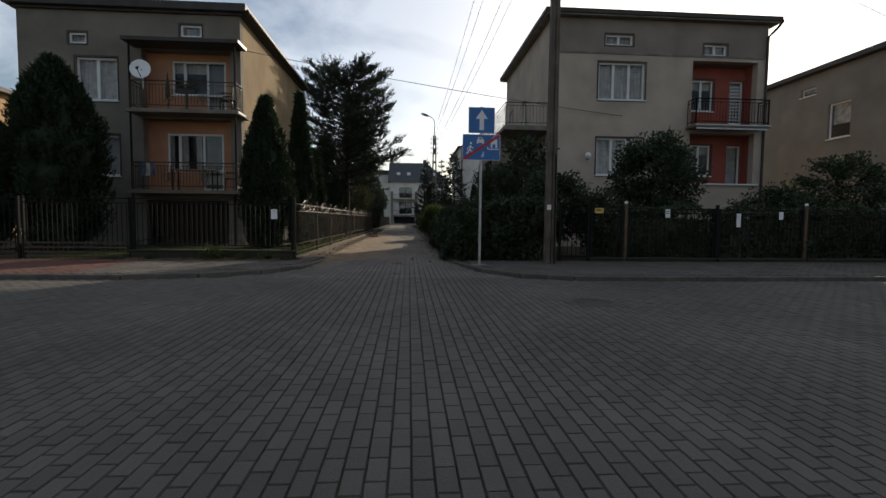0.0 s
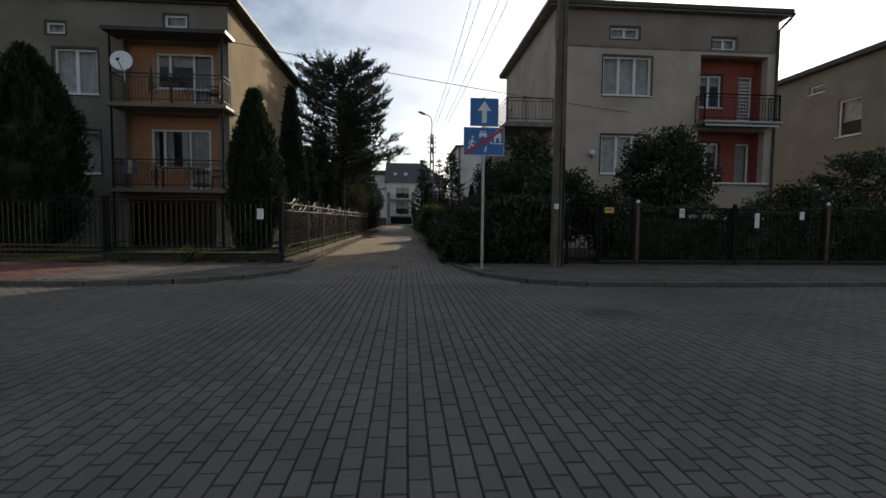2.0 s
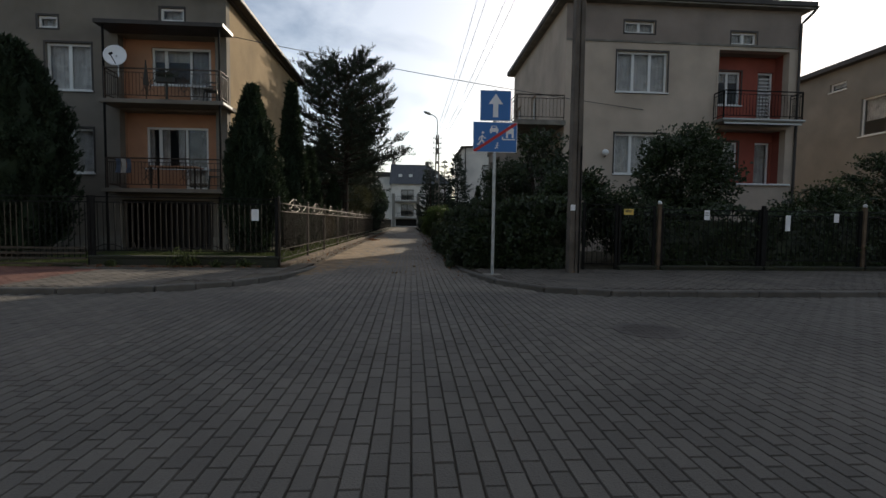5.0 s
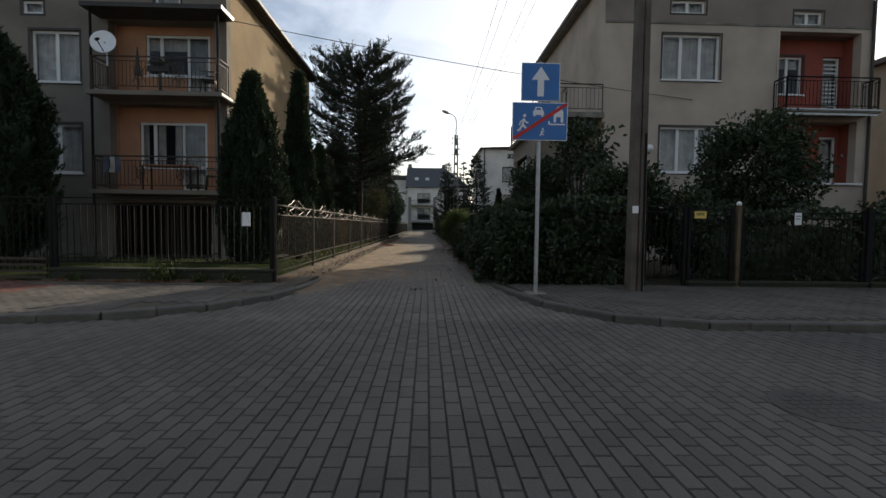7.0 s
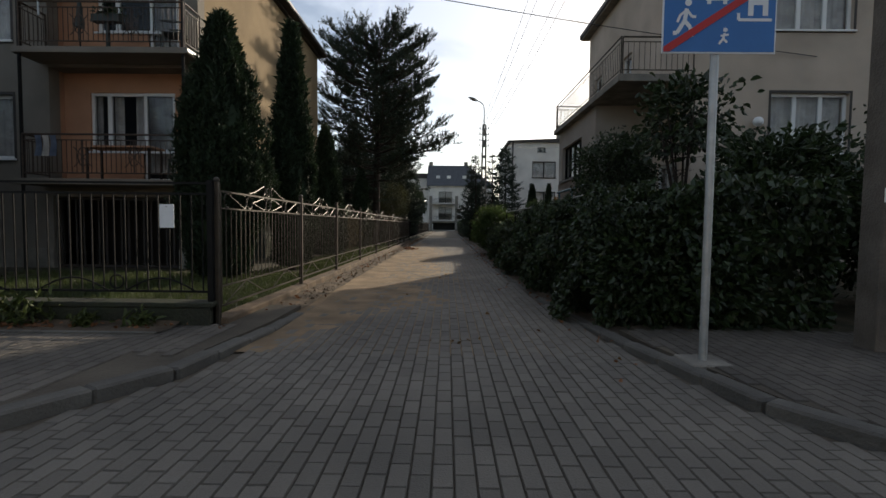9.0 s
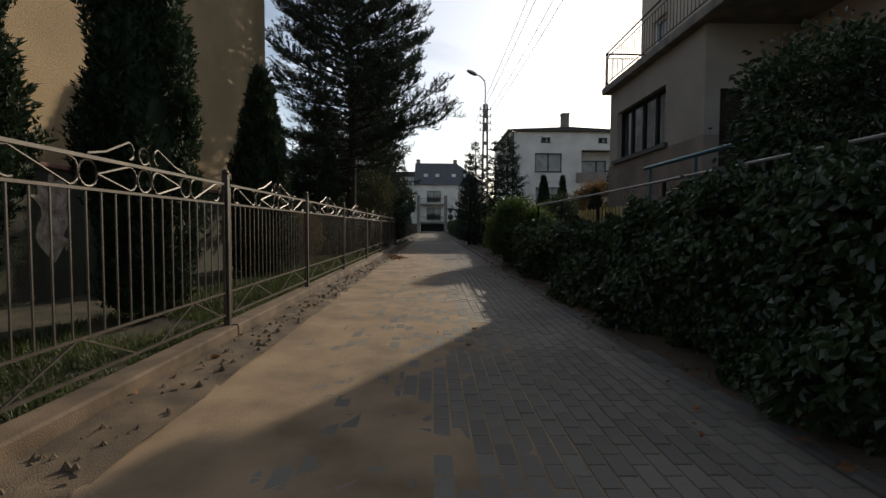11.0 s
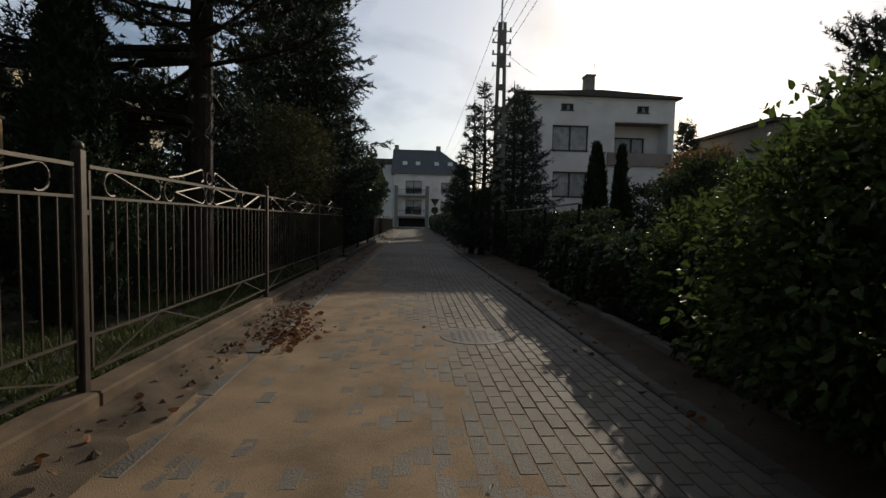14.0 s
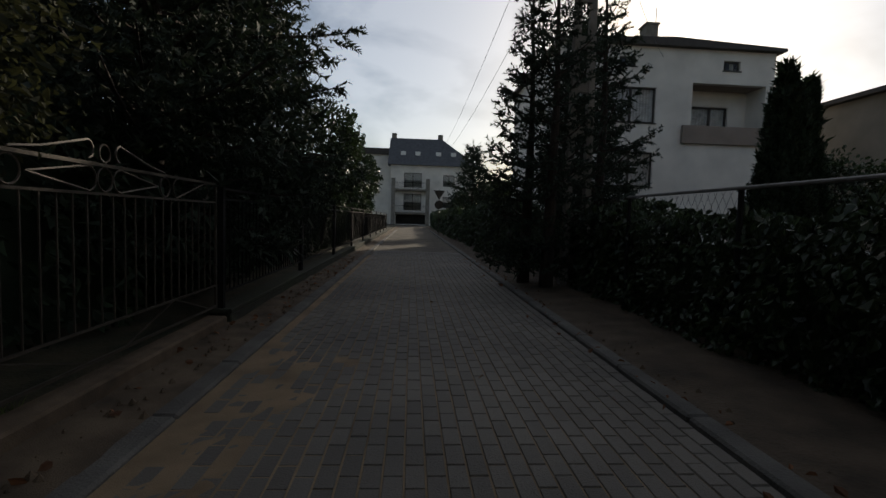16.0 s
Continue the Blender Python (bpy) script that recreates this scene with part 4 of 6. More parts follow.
# things on the balconies
def garden_chair(x, y, z, turn):
    c = thing("garden_chair", "dark plastic garden chair on the balcony", "chair", (x, y, z, 0, 0, turn), "balcony chairs")
    part("seat", boxes((-0.22, 0.22, -0.22, 0.22, 0.42, 0.45)), "plastic", c, bevel=0.01)
    part("backrest", boxes((-0.22, 0.22, 0.2, 0.235, 0.45, 0.9)), "plastic", c, bevel=0.01)
    for sx in (-1, 1):
        for sy in (-1, 1):
            bm = bmesh.new()
            bar(bm, (sx * 0.24, sy * 0.22, 0), (sx * 0.19, sy * 0.18, 0.43), 0.02)
            part("leg", bm, "plastic", c)
        part("armrest", boxes((sx * 0.24 - 0.025, sx * 0.24 + 0.025, -0.2, 0.23, 0.63, 0.66)), "plastic", c)
    return c


garden_chair(-5.75, 16.75, 2.05, -70)
chair2 = garden_chair(-5.85, 16.8, 4.82, -80)
tagged(chair2, "blue plastic garden chair on the upper balcony")
table = thing("balcony_table", "small wooden balcony table with a dark cloth", "table", (-7.0, 16.75, 2.05))
part("tabletop", boxes((-0.75, 0.75, -0.28, 0.28, 0.7, 0.74)), "render_orange", table, bevel=0.008)
for sx in (-0.68, 0.68):
    for sy in (-0.22, 0.22):
        part("leg", boxes((sx - 0.02, sx + 0.02, sy - 0.02, sy + 0.02, 0, 0.7)), "bark", table)
laundry = thing("laundry", "striped blue and pale cloths hanging over the balcony railing", "laundry", (-8.4, 16.285, 2.3))
for k in range(3):
    bm = bmesh.new()
    pts = [[bm.verts.new((k * 0.16 + 0.02 * math.sin(i) - 0.2 + j * 0.07, -0.02 + 0.012 * math.sin(j * 2 + i), 0.66 - i * 0.11)) for j in range(3)] for i in range(5)]
    for i in range(4):
        for j in range(2):
            bm.faces.new((pts[i][j], pts[i][j + 1], pts[i + 1][j + 1], pts[i + 1][j]))
    bmesh.ops.solidify(bm, geom=bm.faces[:], thickness=0.01)
    part("cloth", bm, "cloth" if k != 1 else "curtain", laundry)
planter = thing("flower_box", "dark flower box with a plant on the upper balcony", "flower box", (-7.1, 16.45, 4.84))
part("trough", boxes((-0.3, 0.3, -0.09, 0.09, 0.55, 0.7)), "plastic", planter)
part("stand", boxes((-0.03, 0.03, -0.03, 0.03, 0, 0.55), (-0.18, 0.18, -0.08, 0.08, 0, 0.02)), "plastic", planter)
leaves("plant", np.random.normal(size=(160, 3)) * (0.16, 0.06, 0.08) + (0, 0, 0.76), np.random.normal(size=(160, 3)), 0.09, "leaf", planter).name = "foliage"
parasol = thing("folded_parasol", "dark folded parasol standing on the balcony", "parasol", (-7.78, 16.55, 4.82))
bm = bmesh.new()
bar(bm, (0, 0, 0.5), (0, 0, 1.25), 0.09, 10, 0.015)
part("canopy", bm, "plastic", parasol)
part("pole", bar(bmesh.new(), (0, 0, 0), (0, 0, 1.28), 0.015), "iron_dark", parasol)


# ---- the house by the right corner ----
def right_house():
    h = thing("house", "three-storey block house in beige render with red loggias", "house")
    X0, X1, Y0, Y1, Z = 6.3, 15.4, 18.2, 27.1, 9.25
    holes = [(8.25, 10.2, 6.05, 7.55), (8.25, 10.2, 3.0, 4.52), (8.5, 9.65, 8.22, 8.65), (12.65, 13.65, 7.95, 8.4), (12.2, 15.0, 5.05, 7.72), (12.2, 15.0, 2.66, 4.8)]
    wall("wall", "x", Y0, 0.3, X0, X1, 0, Z, holes, "render_beige", h, "beige rendered front wall")
    wall("wall", "y", X0, 0.3, Y0 + 0.3, Y1, 0, Z, [(22.3, 23.2, 5.0, 7.0), (25.4, 26.3, 6.0, 7.2), (19.0, 20.2, 0.8, 2.9)], "render_beige", h, "beige rendered side wall")
    wall("wall", "x", Y1, -0.3, X0 + 0.3, X1, 0, Z, [], "render_beige", h)
    wall("wall", "y", X1, -0.3, Y0 + 0.3, Y1 - 0.3, 0, Z, [], "render_beige", h)
    roof = part("roof", boxes((X0 - 0.36, X1 + 0.36, Y0 - 0.35, Y1 + 0.35, Z + 0.05, Z + 0.24)), "fascia", h, "flat roof with overhanging eaves", bevel=0.02)
    part("soffit", boxes((X0 - 0.3, X1 + 0.3, Y0 - 0.3, Y1 + 0.3, Z - 0.004, Z + 0.05)), "concrete", roof)
    bm = bmesh.new()
    tube(bm, [(X1 + 0.4, Y0 - 0.3, Z + 0.1), (X1 + 0.3, Y0 - 0.2, Z - 0.1), (X1 + 0.1, Y0 - 0.08, Z - 0.35), (X1 - 0.05, Y0 - 0.08, Z - 0.5), (X1 - 0.05, Y0 - 0.08, 0.2)], 0.05, 7)
    part("downpipe", bm, "fascia", roof)
    part("chimney", boxes((10.5, 11.2, 23, 24, Z + 0.2, Z + 1.2), (10.44, 11.26, 22.94, 24.06, Z + 1.2, Z + 1.28)), "concrete", roof)
    for i, c in enumerate((3, 3)):
        u0, u1, z0, z1 = holes[i]
        window("x", Y0, u0, u1, z0, z1, 3, h, blind=1.0, label="white three-part window with net curtains", surround=True)
    for u0, u1, z0, z1 in holes[2:4]:
        window("x", Y0, u0, u1, z0, z1, 2, h, blind=1.0, sill=False, name="attic_window", surround=True)
    part("string_course", boxes((X0 + 0.01, X1 - 0.01, Y0 - 0.03, Y0 - 0.003, 7.86, 7.93)), "concrete", h)
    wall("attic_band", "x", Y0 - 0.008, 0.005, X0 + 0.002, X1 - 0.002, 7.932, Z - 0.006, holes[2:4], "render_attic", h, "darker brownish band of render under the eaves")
    for z0, z1 in ((5.05, 7.72), (2.3, 4.8)):
        top = z0 + 2.12
        if z0 > 4:
            wall("loggia_surround", "x", Y0 - 0.02, 0.016, 12.13, 15.07, z0, z1 + 0.07, [(12.2, 15.0, z0, z1)], "render_beige", h, "pale raised band round the loggia opening")
        wall("loggia_wall", "x", 18.9, 0.2, 12.0, 15.2, z0 - 0.1, z1 + 0.1, [(12.55, 13.6, z0 + 0.8, top), (14.3, 14.95, z0 + 0.05, top)], "render_red", h, "red rendered back wall of the loggia")
        part("loggia_side", boxes((12.05, 12.196, 18.504, 18.896, z0 - 0.1, z1 + 0.1)), "render_red", h)
        part("loggia_side", boxes((15.004, 15.1, 18.504, 18.896, z0 - 0.1, z1 + 0.1)), "render_red", h)
        part("loggia_ceiling", boxes((12.2, 15.0, 18.25, 18.896, z1 + 0.004, z1 + 0.1)), "render_attic", h)
        window("x", 18.9, 12.55, 13.6, z0 + 0.8, top, 2, h, blind=0.3, name="balcony_window", surround=True)
        d = window("x", 18.9, 14.3, 14.95, z0 + 0.05, top, 1, h, sill=False, blind=1.0, name="balcony_door", label="white balcony door with a slatted blind")
        if z0 > 4:
            me = mesh_of("slat", boxes((14.37, 14.88, 18.93, 18.945, 0, 0.05)), "frame_white")
            for k in range(12):
                o = new("slat", me)
                o.parent = d
                o.matrix_basis = pose(0, 0, z0 + 0.3 + k * 0.14)
            slab = part("balcony_slab", boxes((12.0, 15.15, 17.5, 18.85, z0 - 0.12, z0)), "concrete", h, bevel=0.01)
            part("slab_edge", boxes((11.98, 15.17, 17.47, 17.498, z0 - 0.06, z0 - 0.015)), "galv", slab, "pale metal edge of the balcony")
            part("lower_edge", boxes((12.1, 15.1, 17.56, 17.6, z0 - 0.2, z0 - 0.124)), "galv", slab)
            railing("x", 17.55, 12.05, 15.1, z0 + 0.1, z0 + 1.0, h, 0.12)
            railing("y", 12.05, 17.6, 18.15, z0 + 0.1, z0 + 1.0, h, 0.12)
            railing("y", 15.1, 17.6, 18.15, z0 + 0.1, z0 + 1.0, h, 0.12)
        else:
            part("loggia_floor", boxes((12.2, 15.0, 18.504, 18.896, z0 - 0.1, z0 + 0.3)), "concrete", h)
            part("parapet_coping", boxes((12.0, 15.2, 18.08, 18.55, 2.662, 2.73)), "frame_white", h, "pale coping of the lower loggia parapet", bevel=0.01)
    # veranda with a terrace on its roof
    vx0, vy0, vy1, vz = 4.58, 20.4, 24.95, 4.72
    wall("veranda_wall", "y", vx0, 0.25, vy0, vy1, 0, vz, [(21.85, 24.45, 2.86, 4.08)], "veranda_render", h, "grey rendered veranda wall")
    wall("veranda_wall", "x", vy0, 0.25, vx0 + 0.25, X0, 0, vz, [(4.86, 5.8, 1.46, 3.58)], "veranda_render", h)
    wall("veranda_wall", "x", vy1, -0.25, vx0 + 0.25, X0, 0, vz, [], "veranda_render", h)
    part("veranda_plinth", boxes((vx0 - 0.02, vx0 - 0.003, vy0 - 0.02, vy1, 0, 2.755), (vx0 - 0.003, 4.85, vy0 - 0.02, vy0 - 0.003, 0, 2.755)), "veranda_plinth", h, "brownish plinth of the veranda")
    part("veranda_door", boxes((4.86, 5.8, vy0 + 0.14, vy0 + 0.2, 1.46, 3.58)), "bark", h, "dark wooden entrance door")
    window("y", vx0, 21.85, 24.45, 2.86, 4.08, 4, h, frame="iron_dark", depth=0.12, blind=1.0, sill=False, name="veranda_window", label="dark-framed four-part veranda window")
    part("veranda_sill", boxes((vx0 - 0.08, vx0 - 0.003, 21.7, 24.6, 2.76, 2.85)), "fascia", h)
    part("terrace_slab", boxes((vx0 - 0.2, X0, 18.0, vy1 + 0.15, vz, vz + 0.18)), "concrete", h, "concrete terrace slab on the veranda", bevel=0.012)
    railing("y", vx0 - 0.12, 18.1, vy1 + 0.08, vz + 0.3, vz + 1.1, h, 0.13, "iron_silver", label="thin brownish terrace railing")
    railing("x", 18.1, vx0 - 0.08, X0 - 0.05, vz + 0.3, vz + 1.1, h, 0.13, "iron_silver")
    railing("x", vy1 + 0.08, vx0 - 0.08, X0 - 0.05, vz + 0.3, vz + 1.1, h, 0.13, "iron_silver")
    window("y", X0, 22.3, 23.2, 5.0, 7.0, 1, h, inward=1, blind=0.8, sill=False, name="terrace_door")
    window("y", X0, 25.4, 26.3, 6.0, 7.2, 1, h, inward=1, blind=0.8)
    window("y", X0, 19.0, 20.2, 0.8, 2.9, 2, h, inward=1, blind=0.3)
    for k in range(8):
        part("step", boxes((4.6, 6.0, 18.0 + 0.3 * k, 18.3 + 0.3 * k, 0, 0.18 * (k + 1))), "concrete", h)
    rail = part("handrail", tube(bmesh.new(), [(3.45, 20.2, 2.12), (3.46, 17.4, 2.12), (3.5, 16.9, 2.1)], 0.032, 9), "teal", h, "blue-green painted tube handrail")
    for y in (20.0, 18.6, 17.2):
        part("post", bar(bmesh.new(), (3.46, y, 0), (3.46, y, 2.1), 0.022), "teal", rail)
    return h


right_house()
wall_lamp = thing("wall_lamp", "white glass globe lamp on the beige house wall", "lamp", (7.85, 18.2, 3.62))
part("bracket", tube(bmesh.new(), [(0, 0, 0), (0, -0.12, -0.02), (0, -0.16, 0.04)], 0.015, 6), "iron_dark", wall_lamp)
bm = bmesh.new()
bmesh.ops.create_uvsphere(bm, u_segments=16, v_segments=10, radius=0.12, matrix=Matrix.Translation((0, -0.16, 0.15)))
part("globe", bm, "sign_white", wall_lamp, smooth=True)


# ---- further houses ----
def block_house(label, X0, X1, Y0, Y1, Z, material, windows=(), side=(), chimney=None, roof_h=0.24, over=0.35, sidex="left", openings=(), pitch=0.0):
    h = thing("house", label, "house")
    wall("wall", "x", Y0, 0.3, X0, X1, 0, Z, [w[:4] for w in windows] + list(openings), material, h)
    sx = X0 if sidex == "left" else X1
    t = 0.3 if sidex == "left" else -0.3
    wall("wall", "y", sx, t, Y0 + 0.3, Y1, 0, Z, [w[:4] for w in side], material, h)
    wall("wall", "x", Y1, -0.3, X0 + 0.3, X1 - 0.3, 0, Z, [], material, h)
    ox = X1 if sidex == "left" else X0
    wall("wall", "y", ox, -t, Y0 + 0.3, Y1, 0, Z, [], material, h)
    if pitch:
        outline = [(X0 - over, Z), (X1 + over, Z), (X1 + over, Z + roof_h), ((X0 + X1) / 2, Z + roof_h + pitch), (X0 - over, Z + roof_h)]
        bm = bmesh.new()
        front, back = ([bm.verts.new((x, y, z)) for x, z in outline] for y in (Y0 - over, Y1 + over))
        bm.faces.new(front)
        bm.faces.new(back[::-1])
        for k in range(5):
            bm.faces.new((front[k], back[k], back[(k + 1) % 5], front[(k + 1) % 5]))
        bmesh.ops.recalc_face_normals(bm, faces=bm.faces[:])
        roof = part("roof", bm, "fascia", h, "very low-pitched dark roof")
    else:
        roof = part("roof", boxes((X0 - over, X1 + over, Y0 - over, Y1 + over, Z, Z + roof_h)), "fascia", h, bevel=0.02)
    if chimney:
        cx, cy, ch = chimney
        part("chimney", boxes((cx - 0.3, cx + 0.3, cy - 0.4, cy + 0.4, Z + 0.1, Z + ch), (cx - 0.36, cx + 0.36, cy - 0.46, cy + 0.46, Z + ch, Z + ch + 0.1)), "concrete", roof)
        part("aerial", bar(bmesh.new(), (cx + 0.35, cy, Z + 0.2), (cx + 0.35, cy, Z + ch + 1.0), 0.02), "galv", roof)
    for u0, u1, z0, z1, n in windows:
        window("x", Y0, u0, u1, z0, z1, n, h, blind=1.0 if n > 1 else 0.0, frame="fascia" if n > 1 else "roofing")
    for u0, u1, z0, z1, n in side:
        window("y", sx, u0, u1, z0, z1, n, h, inward=1 if sidex == "left" else -1, blind=0.6)
    return h


second = block_house("pale rendered house with a low-pitched roof and tall chimney", 6.3, 16.3, 52.6, 62.5, 9.2, "render_white",
                     windows=((8.4, 10.7, 5.8, 7.4, 2), (8.9, 9.7, 8.3, 8.75, 1), (13.8, 14.6, 8.3, 8.75, 1), (8.5, 10.7, 2.9, 4.5, 2)),
                     side=((54.0, 55.2, 5.6, 7.0, 1), (57.5, 59.0, 5.6, 7.0, 2)), chimney=(11.8, 55.9, 2.2), over=0.3, roof_h=0.14, pitch=0.25, openings=((12.4, 15.9, 5.0, 7.7),))
wall("loggia_wall", "x", 53.9, 0.15, 12.25, 16.0, 4.9, 7.8, [(12.5, 15.0, 5.6, 6.98)], "render_white", second, "pale back wall of the loggia")
part("loggia_side", boxes((12.25, 12.396, 52.904, 53.896, 4.9, 7.8)), "render_white", second)
part("loggia_side", boxes((15.904, 15.99, 52.904, 53.896, 4.9, 7.8)), "render_white", second)
part("loggia_floor", boxes((12.4, 15.9, 52.62, 53.896, 4.88, 4.996)), "concrete", second)
part("loggia_ceiling", boxes((12.4, 15.9, 52.904, 53.896, 7.704, 7.8)), "render_attic", second)
part("loggia_parapet", boxes((11.95, 16.1, 52.42, 52.58, 4.95, 5.76)), "render_attic", second, "brownish parapet of the loggia", bevel=0.01)
window("x", 53.9, 12.5, 15.0, 5.6, 6.98, 2, second, split=(14.15,), blind=1.0, frame="fascia", name="loggia_window")
part("downpipe", bar(bmesh.new(), (6.5, 52.5, 0), (6.5, 52.5, 9.2), 0.06, 8), "fascia", second)
block_house("grey rendered neighbouring house with a flat roof", 21.0, 31.0, 17.5, 27.5, 8.6, "render_shade", windows=((22.4, 24.0, 5.5, 7.0, 2), (22.4, 24.0, 2.8, 4.2, 2), (22.5, 23.4, 7.6, 8.0, 1)), side=((20.0, 21.2, 5.2, 6.9, 1), (22.0, 22.9, 7.6, 8.0, 1)))
block_house("low grey flat-roofed house behind the gardens", 20.9, 31.0, 50.0, 58.3, 7.45, "render_shade", windows=((23, 25, 4.6, 6.1, 2),))
annex = block_house("low ochre house with a dark flat roof behind the garden", -16, -8.7, 27.6, 31.6, 3.86, "render_ochre", side=((29.9, 31.35, 2.85, 3.72, 2), (28.3, 29.6, 0.4, 1.8, 2)), sidex="right", roof_h=0.2, over=0.3)
part("pale_fascia", boxes((-8.46, -8.43, 27.35, 31.85, 3.6, 3.858)), "render_attic", annex, "greyish fascia board under the eaves")
wall("terrace_wall", "y", -8.7, -0.25, 31.602, 33.3, 0, 3.1, [(31.75, 32.8, 0.3, 1.9)], "render_ochre", annex, "sunlit ochre terrace wall")
wall("terrace_wall", "x", 33.3, -0.25, -16, -8.952, 0, 3.1, [], "render_ochre", annex)
part("terrace_floor", boxes((-16, -8.952, 31.602, 33.048, 1.95, 2.1)), "concrete", annex)
part("terrace_coping", boxes((-8.98, -8.67, 31.602, 33.33, 3.102, 3.15)), "concrete", annex, bevel=0.008)
block_house("cream house with a dark flat roof behind the trees", -25, -14.5, 41, 51, 6.6, "render_cream", windows=((-18, -16.5, 3.6, 5.0, 2),), side=((43.5, 45.0, 3.4, 4.8, 2),), sidex="right", roof_h=0.2)
block_house("ochre neighbouring house beyond the garden trees", -30, -20.5, 18.5, 28, 7.4, "render_ochre", windows=((-23, -21.5, 4.5, 6, 2),), sidex="right")
block_house("pale house across the street behind", -14, -3, -22, -12, 8.5, "render_beige", windows=())
block_house("grey house across the street behind", 5, 16, -22, -12, 8.5, "render_grey", windows=())


def far_house():
    h = thing("house", "white three-storey house with a dark tiled mansard roof closing the lane", "house")
    X0, X1, Y0, Y1, Z = -3.7, 9.7, 107, 118, 9.4
    wins = [(-1.6, 1.2, 5.9, 8.2, 2), (-1.6, 1.2, 2.3, 4.9, 2), (4.6, 6.4, 6.2, 8.0, 2), (4.6, 6.4, 2.8, 4.6, 2)]
    wall("wall", "x", Y0, 0.4, X0, X1, 0, Z, [w[:4] for w in wins] + [(-2.8, 2.2, 0.1, 1.6)], "render_white", h)
    for p, t in ((X0, 0.4), (X1, -0.4)):
        wall("wall", "y", p, t, Y0 + 0.4, Y1, 0, Z, [], "render_white", h)
    wall("wall", "x", Y1, -0.4, X0 + 0.4, X1 - 0.4, 0, Z, [], "render_white", h)
    for u0, u1, z0, z1, n in wins:
        window("x", Y0, u0, u1, z0, z1, n, h, blind=0.5, frame="fascia", sill=False)
    # near-black sheet: the garage's darkness put into colour
    part("garage_recess", boxes((-2.8, 2.2, 107.7, 107.9, 0, 1.8)), "painted_dark", h)
    bm = bmesh.new()
    a = [bm.verts.new(p) for p in ((X0 - 0.5, Y0 - 0.6, Z), (X1 + 0.5, Y0 - 0.6, Z), (X1 + 0.5, Y1 + 0.5, Z), (X0 - 0.5, Y1 + 0.5, Z), (X0 - 0.3, Y0 + 3.5, Z + 4.7), (4.5, Y0 + 3.5, Z + 4.7), (4.5, Y0 + 7, Z + 4.7), (X0 - 0.3, Y0 + 7, Z + 4.7))]
    for f in ((3, 2, 1, 0), (4, 5, 6, 7), (0, 1, 5, 4), (1, 2, 6, 5), (2, 3, 7, 6), (3, 0, 4, 7)):
        bm.faces.new([a[i] for i in f])
    roof = part("roof", bm, "tile_dark", h, "dark grey tiled hipped roof")
    for x in (-1.8, 0.5, 3.8, 6.2):
        part("skylight", boxes((x - 0.4, x + 0.4, Y0 + 0.75, Y0 + 1.5, Z + 1.65, Z + 2.25)), "frame_white", roof)
    for x in (-3.4, 4.2):
        part("chimney", boxes((x - 0.4, x + 0.4, Y0 + 3.6, Y0 + 4.6, Z + 3.8, Z + 5.5)), "concrete", roof)
    for z in (5.6, 2.0):
        part("balcony_slab", boxes((-3.4, 2.3, Y0 - 1.4, Y0 - 0.004, z - 0.25, z)), "concrete", h)
        railing("x", Y0 - 1.3, -3.2, 2.1, z + 0.1, z + 1.0, h, 0.3)
    for x in (-3.2, 2.15):
        part("pillar", boxes((x - 0.3, x + 0.3, Y0 - 1.46, Y0 - 1.0, 0, 7.2)), "concrete", h)
    return h


far_house()
block_house("white rendered house with a dark flat roof beside the mansard house", -13.5, -3.85, 109.5, 118.5, 11.2, "render_white", windows=((-11.5, -9.8, 6.2, 7.8, 2), (-8, -6.3, 6.2, 7.8, 2)), roof_h=1.0, over=0.4)


